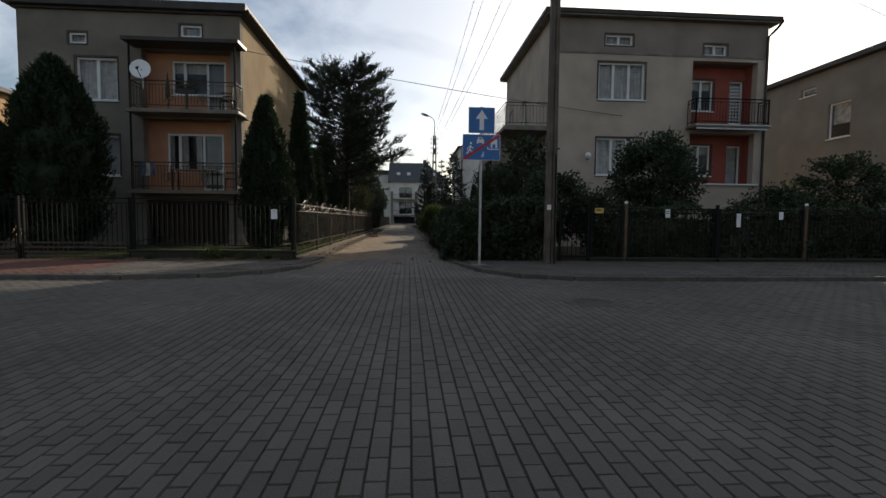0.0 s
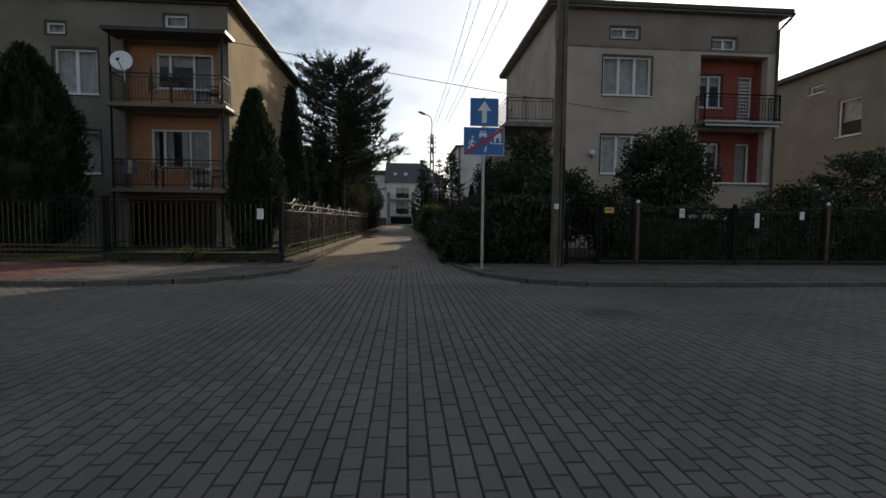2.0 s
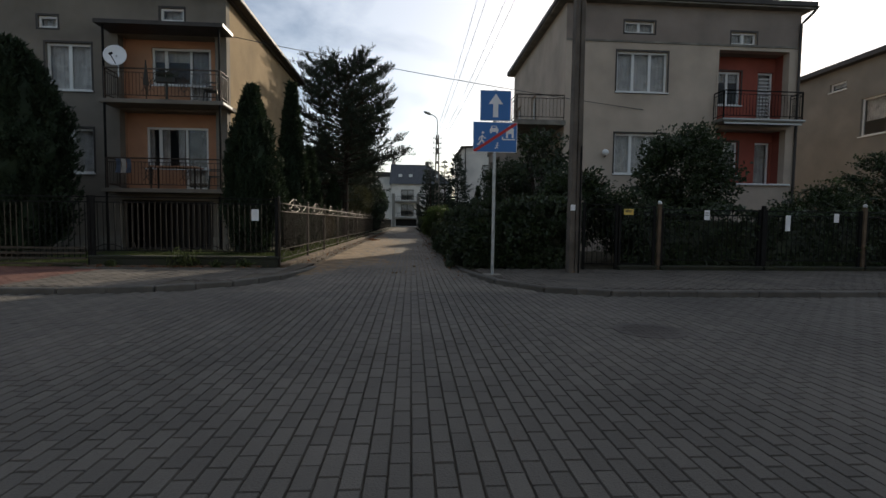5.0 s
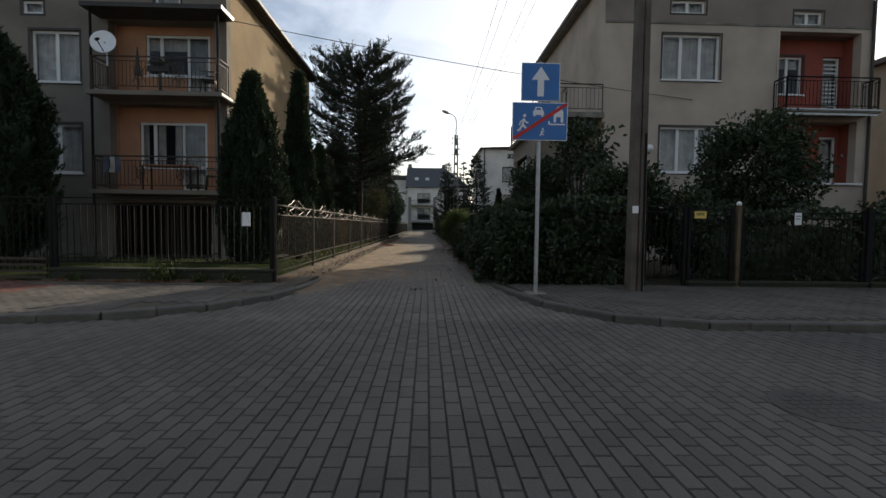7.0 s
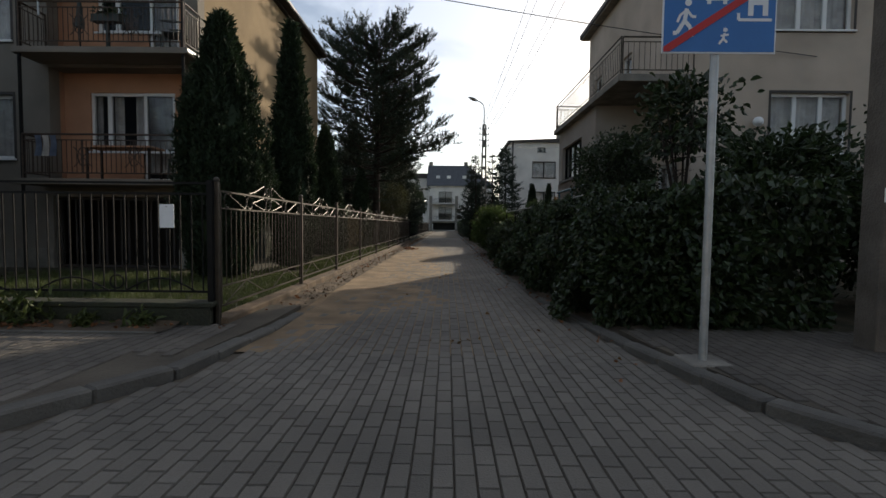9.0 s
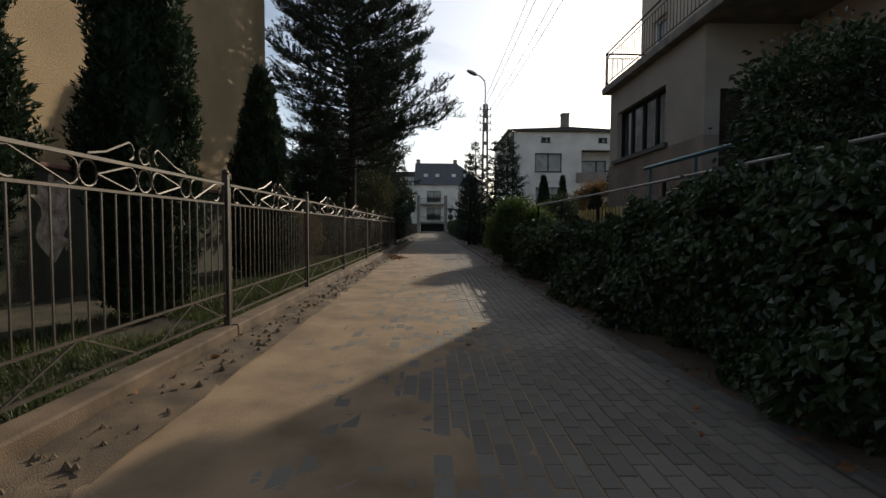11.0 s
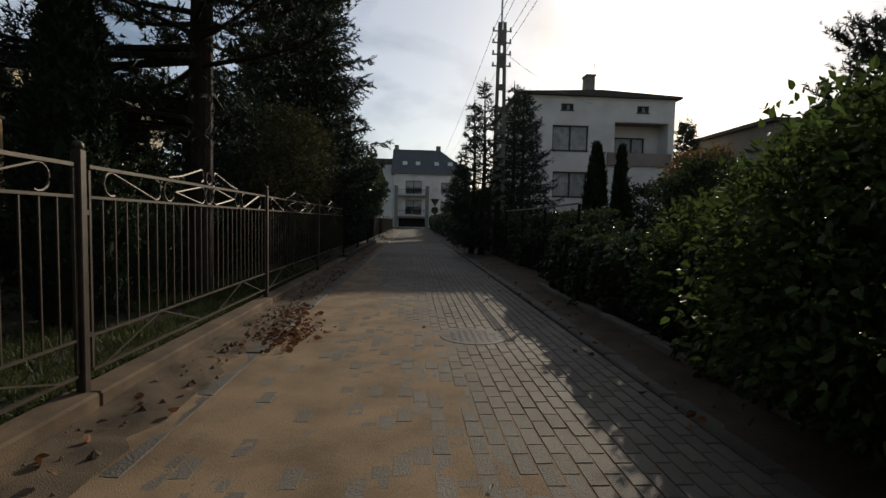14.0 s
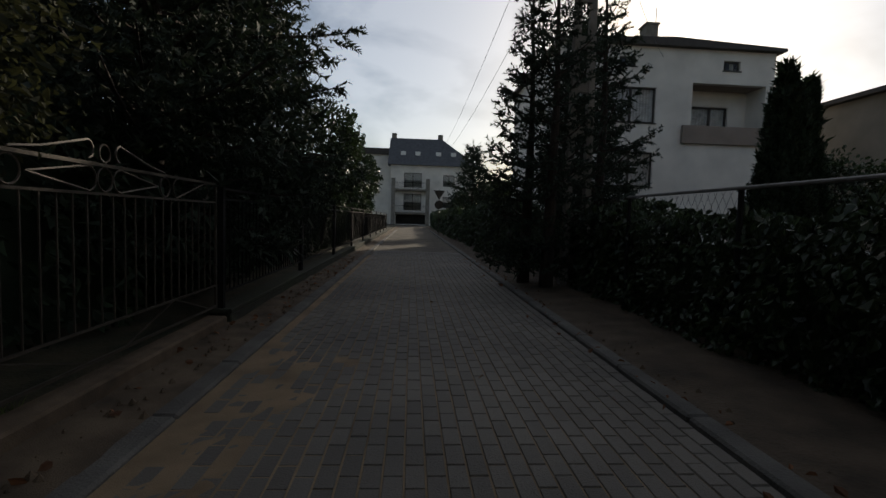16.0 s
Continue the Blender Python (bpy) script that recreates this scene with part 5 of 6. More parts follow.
# ---- fences ----
def scroll_panel(y0, y1, label):
    """A panel of the lane's ornamental fence between two posts, at x = -2.19, on its low concrete base."""
    X = -2.19
    f = thing("fence", label, "fence", group="ornamental lane fence panels")
    zt, zl, zb, zz = 1.47, 1.29, 0.46, 0.25
    part("base", boxes((X - 0.1, X + 0.1, y0, y1 - 0.004, -0.08, 0.15 + random.uniform(-0.01, 0.01))), "fence_base", f, "low weathered concrete fence base", bevel=0.015)
    for z, r in ((zt, 0.0105), (zl, 0.0085), (zb, 0.008), (zz, 0.009)):
        part("rail", boxes((X - r, X + r, y0 + 0.08, y1 - 0.05, z - r, z + r)), "iron_silver", f)
    for y in (y0 + 0.08, y1 - 0.05):
        part("end_bar", boxes((X - 0.009, X + 0.009, y - 0.009, y + 0.009, zz + 0.016, zt - 0.022)), "iron_silver", f)
    post = part("post", boxes((X - 0.028, X + 0.028, y0 - 0.028, y0 + 0.028, 0.0, 1.56)), "iron_silver", f, bevel=0.006)
    bm = bmesh.new()
    bmesh.ops.create_uvsphere(bm, u_segments=10, v_segments=6, radius=0.032, matrix=Matrix.Translation((X, y0, 1.58)))
    part("finial", bm, "iron_silver", post, smooth=True)
    for z in (1.2, 0.47):
        part("bracket", boxes((X - 0.008, X + 0.008, y0 + 0.024, y0 + 0.085, z - 0.015, z + 0.015)), "iron_silver", f)
    n = round((y1 - y0 - 0.13) / 0.125)
    me = mesh_of("bar", boxes((-0.0045, 0.0045, -0.0045, 0.0045, zb, zl)), "iron_silver")
    for k in range(1, n):
        o = new("bar", me)
        o.parent = f
        o.matrix_basis = pose(X, y0 + 0.08 + (y1 - y0 - 0.13) * k / n, 0)
    mid, half = (y0 + y1) / 2, (y1 - y0) / 2
    zc, R = (zt + zl) / 2, 0.075
    ring = lambda y, z, r: [(X, y + r * math.cos(q * math.tau / 16), z + r * math.sin(q * math.tau / 16)) for q in range(17)]
    for y, z, r in ((mid - 0.42 * half, zc, R), (mid + 0.42 * half, zc, R), (mid, zt + 0.075, 0.055), (mid, zc, R)):
        part("ring", tube(bmesh.new(), ring(y, z, r), 0.0065, 5), "iron_silver", f)
    def hook(y, s, z, r):
        return [(X, y + s * r * math.cos(q), z + r * math.sin(q)) for q in np.linspace(-1.5, 1.6, 8)]
    for s in (-1, 1):
        e = mid + s * 0.36 * half
        part("scroll", tube(bmesh.new(), [(X, e, zc)] + hook(mid + s * 0.16, -s, zc, R) + [(X, e, zc)], 0.007, 4), "iron_silver", f)
        # an S: an open curl beside the post, a straight diagonal, and a counter-curl beside the ring
        outer, inner = mid + s * 0.83 * half, mid + s * 0.53 * half
        curl = [(X, outer + s * R * math.cos(q), zc + R * math.sin(q)) for q in np.linspace(-2.0, 1.6, 10)]
        back = [(X, inner - s * R * 0.85 * math.cos(q), zc - R * math.sin(q)) for q in np.linspace(1.6, -1.7, 9)]
        part("scroll", tube(bmesh.new(), curl + back, 0.007, 4), "iron_silver", f)
        bm = bmesh.new()
        tube(bm, [(X, mid + s * 0.42 * half, zt + 0.02), (X, mid + s * 0.3 * half, zt + 0.05), (X, mid + s * 0.16, zt + 0.14)] + [(X, mid + s * (0.16 - 0.05 * math.sin(q)), zt + 0.085 + 0.055 * math.cos(q)) for q in np.linspace(0.2, 3.0, 6)], 0.008, 4)
        part("crest", bm, "iron_silver", f)
        bm = bmesh.new()
        ym = mid + s * half * 0.5
        bar(bm, (X, ym - half * 0.4, zz), (X, ym, zb), 0.007, 4)
        bar(bm, (X, ym, zb), (X, ym + half * 0.4, zz), 0.007, 4)
        part("lower_lattice", bm, "iron_silver", f)
    return f


POSTS = (11.05, 13.9, 16.4, 19.22, 22.22, 25.75, 29.25, 32.7, 36.2)
for y0, y1 in zip(POSTS, POSTS[1:]):
    scroll_panel(y0, y1, "silvery-brown wrought iron fence panel with scrolls on a concrete base")


def bar_fence(axis, at, u0, u1, z0, z1, label, material="iron_dark", gap=0.115, base=0.3, name="fence", posts=True, group="", lower=None):
    """A plain panel of upright bars between rails, on a low wall where base is given."""
    f = thing(name, label, "fence" if name == "fence" else "gate", group=group)
    P = (lambda u, z: (u, at, z)) if axis == "x" else (lambda u, z: (at, u, z))
    def b(bm, a0, a1, t, c0, c1):
        return box(bm, a0, a1, at - t, at + t, c0, c1) if axis == "x" else box(bm, at - t, at + t, a0, a1, c0, c1)
    if base:
        w = part("base", b(bmesh.new(), u0, u1 - 0.004, 0.11, -0.08, base - 0.05), "mossy", f, "low mossy concrete wall", bevel=0.015)
        part("coping", b(bmesh.new(), u0 - 0.03, u1 + 0.02, 0.125, base - 0.048, base), "mossy", w, "worn mossy coping", bevel=0.008)
    for z in (z0 + 0.06, z1 - 0.12, z1 - 0.01):
        part("rail", b(bmesh.new(), u0 + 0.04, u1 - 0.04, 0.01, z - 0.011, z + 0.011), material, f)
    if posts:
        for u in (u0 + 0.002, u1 - 0.059):
            part("post", b(bmesh.new(), u, u + 0.055, 0.028, 0, z1 + 0.02), material, f)
    n = round((u1 - u0) / gap)
    me = mesh_of("bar", b(bmesh.new(), -0.006, 0.006, 0.006, 0, (z1 - 0.12 if lower is None else lower) - z0 - 0.06), material)
    for k in range(1, n):
        o = new("bar", me)
        o.parent = f
        o.matrix_basis = Matrix.Translation((u0 + (u1 - u0) * k / n, 0, z0 + 0.06) if axis == "x" else (0, u0 + (u1 - u0) * k / n, z0 + 0.06))
    return f


corner_fence = bar_fence("x", 11.0, -6.0, -2.2, 0.36, 1.55, "dark iron bar fence on a low mossy concrete wall", base=0.32)
for c in (-3.2, -5.2):
    bm = bmesh.new()
    tube(bm, [(c + 0.07 * math.cos(q * math.tau / 14), 10.975, 0.52 + 0.07 * math.sin(q * math.tau / 14)) for q in range(15)], 0.009, 5)
    part("ring", bm, "iron_dark", corner_fence)
    for sgn in (-1, 1):
        bm = tube(bmesh.new(), [(c + sgn * (0.08 + 0.75 * q / 8), 10.975, 0.42 + 0.14 * math.sin(q / 8 * math.pi)) for q in range(9)], 0.009, 5)
        part("arc", bm, "iron_dark", corner_fence)
for x0 in (-8.55, -11.1):
    g = bar_fence("x", 11.05, x0, x0 + 2.5, 0.2, 1.55, "dark iron driveway gate with pale lower boards", base=0, name="gate", lower=1.4, group="driveway gates")
    for k in range(4):
        part("board", boxes((x0 + 0.08, x0 + 2.42, 10.98, 11.0, 0.12 + k * 0.11, 0.16 + k * 0.11)), "iron_silver", g)
bar_fence("x", 11.0, -15.2, -11.2, 0.36, 1.55, "dark iron bar fence on a low concrete wall", base=0.32)
for k in range(9):
    y0 = 36.3 + k * 3.6
    bar_fence("y", -2.2, y0, y0 + 3.58, 0.3, 1.45, "dark iron bar fence along the lane", base=0.2, gap=0.13, group="dark lane fence panels")

plate = thing("plate", "blank white plate wired to the fence bars", "sign", (-2.66, 10.96, 1.2))
part("sheet", boxes((-0.075, 0.075, -0.006, 0.002, -0.12, 0.12)), "sign_white", plate, bevel=0.002)
part("wire_tie", boxes((-0.01, 0.01, -0.008, 0.03, 0.09, 0.1)), "galv", plate)

# right front: gates and fences before the gardens
bar_fence("x", 10.95, 4.45, 5.25, 0.15, 1.55, "narrow dark iron garden gate beside the pole", base=0, name="gate")
bar_fence("x", 10.95, 5.27, 6.12, 0.15, 1.5, "dark iron fence panel beside the garden gate", base=0.18)
for k in range(5):
    x0 = 6.24 + k * 2.45
    bar_fence("x", 10.95, x0, x0 + 2.36, 0.25, 1.45, "dark iron bar fence grown through by shrubs", base=0.18, group="dark front fence panels")
    p = thing("fence_post", "slim grey-brown fence post with a pale ball cap", "fence post", (x0 - 0.05, 10.93, 0), group="capped posts")
    part("shaft", boxes((-0.036, 0.036, -0.046, 0.026, 0, 1.56)), "iron_dark" if k % 2 else "fence_base", p, bevel=0.006)
    if k % 2:
        tagged(p, "slim dark steel fence post")
        continue
    bm = bmesh.new()
    bmesh.ops.create_uvsphere(bm, u_segments=12, v_segments=8, radius=0.045, matrix=Matrix.Translation((0, -0.01, 1.59)))
    part("ball_cap", bm, "sign_white", p, smooth=True)


def small_plate(x, z, w, h, material, label, lines=0):
    p = thing("plate", label, "sign", (x, 10.92, z))
    part("sheet", boxes((-w / 2, w / 2, -0.006, 0.002, -h / 2, h / 2)), material, p, bevel=0.002)
    for k in range(lines):
        part("bar_mark", boxes((-w * 0.36, w * 0.3, -0.009, -0.0065, h * (0.22 - 0.22 * k) - 0.008, h * (0.22 - 0.22 * k) + 0.008)), "plastic", p)
    return p


small_plate(5.48, 1.38, 0.22, 0.13, "sign_yellow", "small yellow warning plate on the gate", 2)
small_plate(7.3, 1.33, 0.13, 0.22, "sign_white", "small white notice on the fence", 2)
small_plate(9.23, 1.17, 0.12, 0.36, "sign_white", "tall white notice on the fence")
small_plate(10.4, 1.3, 0.12, 0.2, "sign_white", "small white notice on the fence")
# ---- road signs, poles, wires ----
signs = thing("road_sign", "two blue road signs on a grey galvanised pole", "road sign", (2.25, 9.86, 0.08))
bm = bmesh.new()
bar(bm, (0, 0, -0.1), (0.0, 0.0, 3.58), 0.032, 12)
part("pole", bm, "galv", signs)
part("footing", boxes((-0.16, 0.16, -0.16, 0.16, -0.06, 0.012)), "concrete", signs, bevel=0.01)


def plate_sign(cx, z0, z1, w, name, label):
    p = part(name, boxes((cx - w / 2, cx + w / 2, -0.05, -0.042, z0, z1)), "sign_white", signs, label, bevel=0.002)
    part("blue_face", boxes((cx - w / 2 + 0.012, cx + w / 2 - 0.012, -0.053, -0.0505, z0 + 0.012, z1 - 0.012)), "sign_blue", p)
    return p


def flat(bm, pts, y):
    """A flat painted shape standing in the sign's plane."""
    f = [bm.verts.new((x, y, z)) for x, z in pts]
    b = [bm.verts.new((x, y + 0.002, z)) for x, z in pts]
    bm.faces.new(f)
    bm.faces.new(b[::-1])
    n = len(pts)
    for k in range(n):
        bm.faces.new((f[k], f[(k + 1) % n], b[(k + 1) % n], b[k]))
    return bm


up = plate_sign(0.0, 2.98, 3.56, 0.6, "one_way_sign", "square blue sign with a white arrow up")
bm = flat(bmesh.new(), [(-0.05, 3.05), (0.05, 3.05), (0.05, 3.3), (0.14, 3.3), (0, 3.5), (-0.14, 3.3), (-0.05, 3.3)], -0.056)
part("arrow", bm, "sign_white", up)
low = plate_sign(0.0, 2.38, 2.96, 0.86, "zone_end_sign", "wide blue sign with white symbols and a red diagonal")
def stroke(bm, pts, w, y=-0.056):
    """A painted line of width w through the points."""
    for (x0, z0), (x1, z1) in zip(pts, pts[1:]):
        n = math.hypot(x1 - x0, z1 - z0)
        dx, dz = -(z1 - z0) / n * w / 2, (x1 - x0) / n * w / 2
        flat(bm, [(x0 - dx, z0 - dz), (x1 - dx, z1 - dz), (x1 + dx, z1 + dz), (x0 + dx, z0 + dz)], y)
        y -= 0.0002
    return bm


def dot(bm, x, z, r, y=-0.056):
    return flat(bm, [(x + r * math.cos(k * math.tau / 12), z + r * math.sin(k * math.tau / 12)) for k in range(12)], y)


bm = stroke(bmesh.new(), [(0.14, 2.68), (0.14, 2.63), (0.39, 2.63)], 0.022)
part("kerb_symbol", bm, "sign_white", low)
bm = flat(bmesh.new(), [(0.21, 2.66), (0.21, 2.83), (0.285, 2.91), (0.36, 2.83), (0.36, 2.66), (0.32, 2.66), (0.32, 2.74), (0.25, 2.74), (0.25, 2.66)], -0.056)
part("house_symbol", bm, "sign_white", low)
bm = flat(bmesh.new(), [(-0.11, 2.77), (0.06, 2.77), (0.06, 2.82), (0.04, 2.84), (0.02, 2.89), (-0.07, 2.89), (-0.09, 2.84), (-0.11, 2.82)], -0.056)
flat(bm, [(-0.1, 2.745), (-0.07, 2.745), (-0.07, 2.77), (-0.1, 2.77)], -0.056)
flat(bm, [(0.02, 2.745), (0.05, 2.745), (0.05, 2.77), (0.02, 2.77)], -0.056)
part("vehicle_symbol", bm, "sign_white", low)
bm = flat(bmesh.new(), [(-0.065, 2.845), (0.015, 2.845), (0.005, 2.875), (-0.055, 2.875)], -0.0575)
part("windscreen_symbol", bm, "sign_blue", low)
bm = stroke(bmesh.new(), [(-0.25, 2.71), (-0.265, 2.62), (-0.32, 2.53), (-0.35, 2.53)], 0.03)
stroke(bm, [(-0.265, 2.62), (-0.22, 2.57), (-0.21, 2.5)], 0.03, -0.057)
stroke(bm, [(-0.25, 2.7), (-0.3, 2.66), (-0.32, 2.61)], 0.02, -0.0575)
stroke(bm, [(-0.25, 2.7), (-0.21, 2.65), (-0.18, 2.65)], 0.02, -0.0578)
dot(bm, -0.24, 2.755, 0.026)
part("walker_symbol", bm, "sign_white", low)
bm = stroke(bmesh.new(), [(0.04, 2.53), (0.03, 2.49), (0.0, 2.45)], 0.018)
stroke(bm, [(0.03, 2.49), (0.06, 2.46)], 0.018, -0.057)
stroke(bm, [(0.01, 2.51), (0.07, 2.52)], 0.014, -0.0574)
dot(bm, 0.045, 2.555, 0.017)
part("small_symbol", bm, "sign_white", low)
bm = flat(bmesh.new(), [(-0.42, 2.39), (-0.375, 2.39), (0.42, 2.915), (0.42, 2.95), (0.375, 2.95), (-0.42, 2.425)], -0.0605)
part("red_diagonal", bm, "sign_red", low)

# two signs further down the lane, seen from behind
back_sign = thing("road_sign", "grey backs of a triangular and a round road sign", "road sign", (1.66, 65.0, 0))
part("pole", bar(bmesh.new(), (0, -0.04, -0.1), (0, -0.04, 3.2), 0.03, 10), "iron_silver", back_sign)
part("triangle", flat(bmesh.new(), [(-0.4, 3.15), (0, 2.48), (0.4, 3.15)], 0.0), "iron_silver", back_sign, "grey back of a triangular sign")
part("disc", dot(bmesh.new(), 0, 2.14, 0.32, 0.0), "iron_silver", back_sign, "grey back of a round sign")

# concrete utility pole at the corner
pole = thing("utility_pole", "weathered concrete utility pole at the pavement edge", "utility pole", (4.02, 10.3, 0.07))
bm = bmesh.new()
for sx in (-0.065, 0.065):
    v = [bm.verts.new(p) for z, k in ((-0.1, 1.0), (10.5, 0.68)) for p in ((sx * k - 0.055 * k, -0.12 * k, z), (sx * k + 0.055 * k, -0.12 * k, z), (sx * k + 0.055 * k, 0.12 * k, z), (sx * k - 0.055 * k, 0.12 * k, z))]
    for f in ((3, 2, 1, 0), (4, 5, 6, 7), (0, 1, 5, 4), (1, 2, 6, 5), (2, 3, 7, 6), (3, 0, 4, 7)):
        bm.faces.new([v[i] for i in f])
part("shaft", bm, "pole_concrete", pole, bevel=0.012)
for z in np.arange(0.2, 10.4, 1.3):
    part("web", boxes((-0.03, 0.03, -0.07, 0.07, z, z + 0.85)), "pole_concrete", pole)
part("cable_pipe", bar(bmesh.new(), (0.075, -0.14, 0.0), (0.07, -0.135, 2.6), 0.018, 7), "iron_dark", pole, "thin dark cable pipe")
part("small_notice", boxes((-0.12, -0.02, -0.13, -0.122, 1.3, 1.42)), "sign_white", pole)
arm = part("crossarm", boxes((-0.9, 0.9, -0.05, 0.05, 10.0, 10.1)), "galv", pole)
for x in (-0.8, -0.4, 0.4, 0.8):
    part("insulator", bar(bmesh.new(), (x, 0, 10.1), (x, 0, 10.28), 0.04, 8, 0.03), "curtain", arm)

# lattice concrete lamp pole beside the lane
lamp = thing("street_lamp", "slotted concrete lamp pole with a bent arm lamp beside the lane", "street lamp", (2.75, 39.8, 0))
for sx in (-1, 1):
    bm = bmesh.new()
    v = [bm.verts.new(p) for z, k in ((-0.1, 1.0), (8.2, 0.45)) for p in ((sx * 0.2 * k - 0.055, -0.1 * k, z), (sx * 0.2 * k + 0.055, -0.1 * k, z), (sx * 0.2 * k + 0.055, 0.1 * k, z), (sx * 0.2 * k - 0.055, 0.1 * k, z))]
    for f in ((3, 2, 1, 0), (4, 5, 6, 7), (0, 1, 5, 4), (1, 2, 6, 5), (2, 3, 7, 6), (3, 0, 4, 7)):
        bm.faces.new([v[i] for i in f])
    part("shaft", bm, "concrete", lamp)
for k, z in enumerate(np.arange(0.4, 8.2, 0.78)):
    w = 0.2 * (1 - 0.55 * z / 8.2)
    part("web", boxes((-w, w, -0.05, 0.05, z, z + 0.2 if z < 6 else z + 0.5)), "concrete", lamp)
bm = bmesh.new()
tube(bm, [(-0.02, 0, 7.9), (-0.02, -0.02, 9.2), (-0.08, -0.1, 9.5), (-0.3, -0.25, 9.68), (-0.55, -0.45, 9.74)], 0.035, 7)
part("arm", bm, "galv", lamp)
head = bmesh.new()
bmesh.ops.create_uvsphere(head, u_segments=14, v_segments=8, radius=1.0)
bmesh.ops.transform(head, verts=head.verts[:], matrix=Matrix.Translation((-0.85, -0.66, 9.78)) @ Euler((0, radians(8), radians(38))).to_matrix().to_4x4() @ Matrix.Diagonal((0.42, 0.16, 0.1, 1)))
part("lamp_head", head, "galv", lamp, smooth=True)
for z in (7.9, 7.5, 7.1, 6.7):
    for x in (-0.3, 0.3):
        b = part("bracket", boxes((min(0, x), max(0, x), -0.02, 0.02, z - 0.02, z + 0.02)), "galv", lamp)
        part("insulator", bar(bmesh.new(), (x, 0, z - 0.02), (x, 0, z + 0.13), 0.045, 8, 0.03), "curtain", b)


def wire(a, b, sag, label="thin dark overhead cable", r=0.008):
    a, b = Vector(a), Vector(b)
    bm = bmesh.new()
    tube(bm, [a.lerp(b, q / 16) - Vector((0, 0, sag * 4 * (q / 16) * (1 - q / 16))) for q in range(17)], r, 4)
    ob = part("overhead_cable", bm, "wire")
    tagged(ob, label, "cable", "overhead cables")
    return ob


for k, (dx, z) in enumerate(((-0.8, 10.35), (-0.4, 10.35), (0.4, 10.35), (0.8, 10.35))):
    wire((4.02 + dx, 10.3, z), (2.75 + (-0.3 if k < 2 else 0.3), 39.8, (7.95, 7.55, 7.95, 7.55)[k]), 0.5)
    wire((4.02 + dx, 10.3, z), (5.5 + dx, -25, 10.3), 0.6)
wire((-5.4, 16.95, 7.1), (9.3, 18.16, 5.4), 0.12, "thin cable slung between the two corner houses", 0.012)
wire((4.02, 10.3, 9.9), (24, 18.0, 8.5), 0.3)
wire((4.02, 10.3, 10.2), (45, 9, 10.3), 0.5)
wire((4.02, 10.3, 10.4), (-40, 9, 10.3), 0.5)
for x, z in ((-0.3, 7.9), (0.3, 7.5)):
    wire((2.75 + x, 39.8, z), (2.9 + x, 80, 8.0), 0.5)
wire((2.95, 39.8, 7.1), (11, 52.7, 8.8), 0.3)

# ---- gardens: trees, hedges, shrubs ----
lawn_l = tagged(polygon_slab("lawn_left", [(-60, 11.1), (-2.3, 11.1), (-2.3, 95), (-60, 95)], -0.1, 0.06, "grass"), "shaded lawn and earth behind the fence", "lawn", kind="structure")
lawn_r = tagged(polygon_slab("lawn_right", [(60, 11.05), (3.1, 11.05), (3.1, 95), (60, 95)], -0.1, 0.06, "grass"), "shaded garden earth and lawn behind the hedge", "lawn", kind="structure")

thuja("tall dark green thuja standing before the grey house", -4.08, 15.2, 4.98, 0.87, 8000, low=0.02, top=0.3, rough=0.6, shoot=0.16, foot=0.6)
thuja("slim dark green thuja behind the lane fence", -3.42, 17.2, 5.65, 0.58, 4300, low=0.02, top=0.3, shoot=0.16, foot=0.7)
thuja("small pointed thuja behind the lane fence", -3.85, 22.0, 4.3, 0.8, 4200, low=0.02, top=0.12, shoot=0.15, foot=0.8)
thuja("broad dark conifer filling the front garden", -9.95, 14.2, 5.65, 1.35, 6500, low=0.03, top=0.5, rough=0.9, shoot=0.24, foot=0.6)
thuja("dark broad garden conifer beside the driveway", -12.2, 13.6, 4.9, 1.75, 5000, low=0.03, top=0.3, rough=0.9, shoot=0.24, foot=0.6)
thuja("small dark pointed thuja beside the pine's trunk", -3.75, 28.0, 3.6, 0.55, 2500, low=0.02, top=0.3, shoot=0.14, foot=0.8)
pine("tall black pine with long level boughs over the lane", -3.4, 30.0, 10.3, 3.05, 2.3)
shrub("soft olive green bush under the pine beside the fence", -2.95, 33.4, 2.35, 0.95, 1.5, 1.4, 10000, 0.06, "leaf_olive", name="tree", clump=0.3)
pine("young pine with thick upright shoots in the garden", 8.9, 31.2, 5.0, 1.25, 0.8, boughs=42, shoot=0.3)
conifer("tall dark spruce behind the lane fence", -3.6, 37.6, 10.5, 2.8, low=0.7, whorls=26, per=9, shoot=0.22, droop=0.3, density=5)
conifer("dark spruce beside the lane fence further on", -4.4, 43.0, 9.0, 2.8, low=0.7, whorls=22, per=8, shoot=0.26, droop=0.3, density=4, blades=12)
conifer("slender young spruce leaning over the lane beside the lamp pole", 1.88, 40.1, 5.6, 1.3, low=0.4, skirt=0.3, whorls=14, per=5, shoot=0.17, droop=0.12, density=5.5, tip=0.05, full=0.95, inner=10)
conifer("young spruce growing close beside the lamp pole", 2.15, 39.5, 6.1, 1.4, low=0.4, skirt=0.3, whorls=16, per=5, shoot=0.17, droop=0.12, density=5.5, tip=0.05, full=0.95, inner=10)
conifer("young spruce growing behind the lamp pole", 3.4, 40.5, 6.3, 1.4, low=0.4, skirt=0.3, whorls=16, per=5, shoot=0.17, droop=0.12, density=5.5, tip=0.05, full=0.95, inner=10)
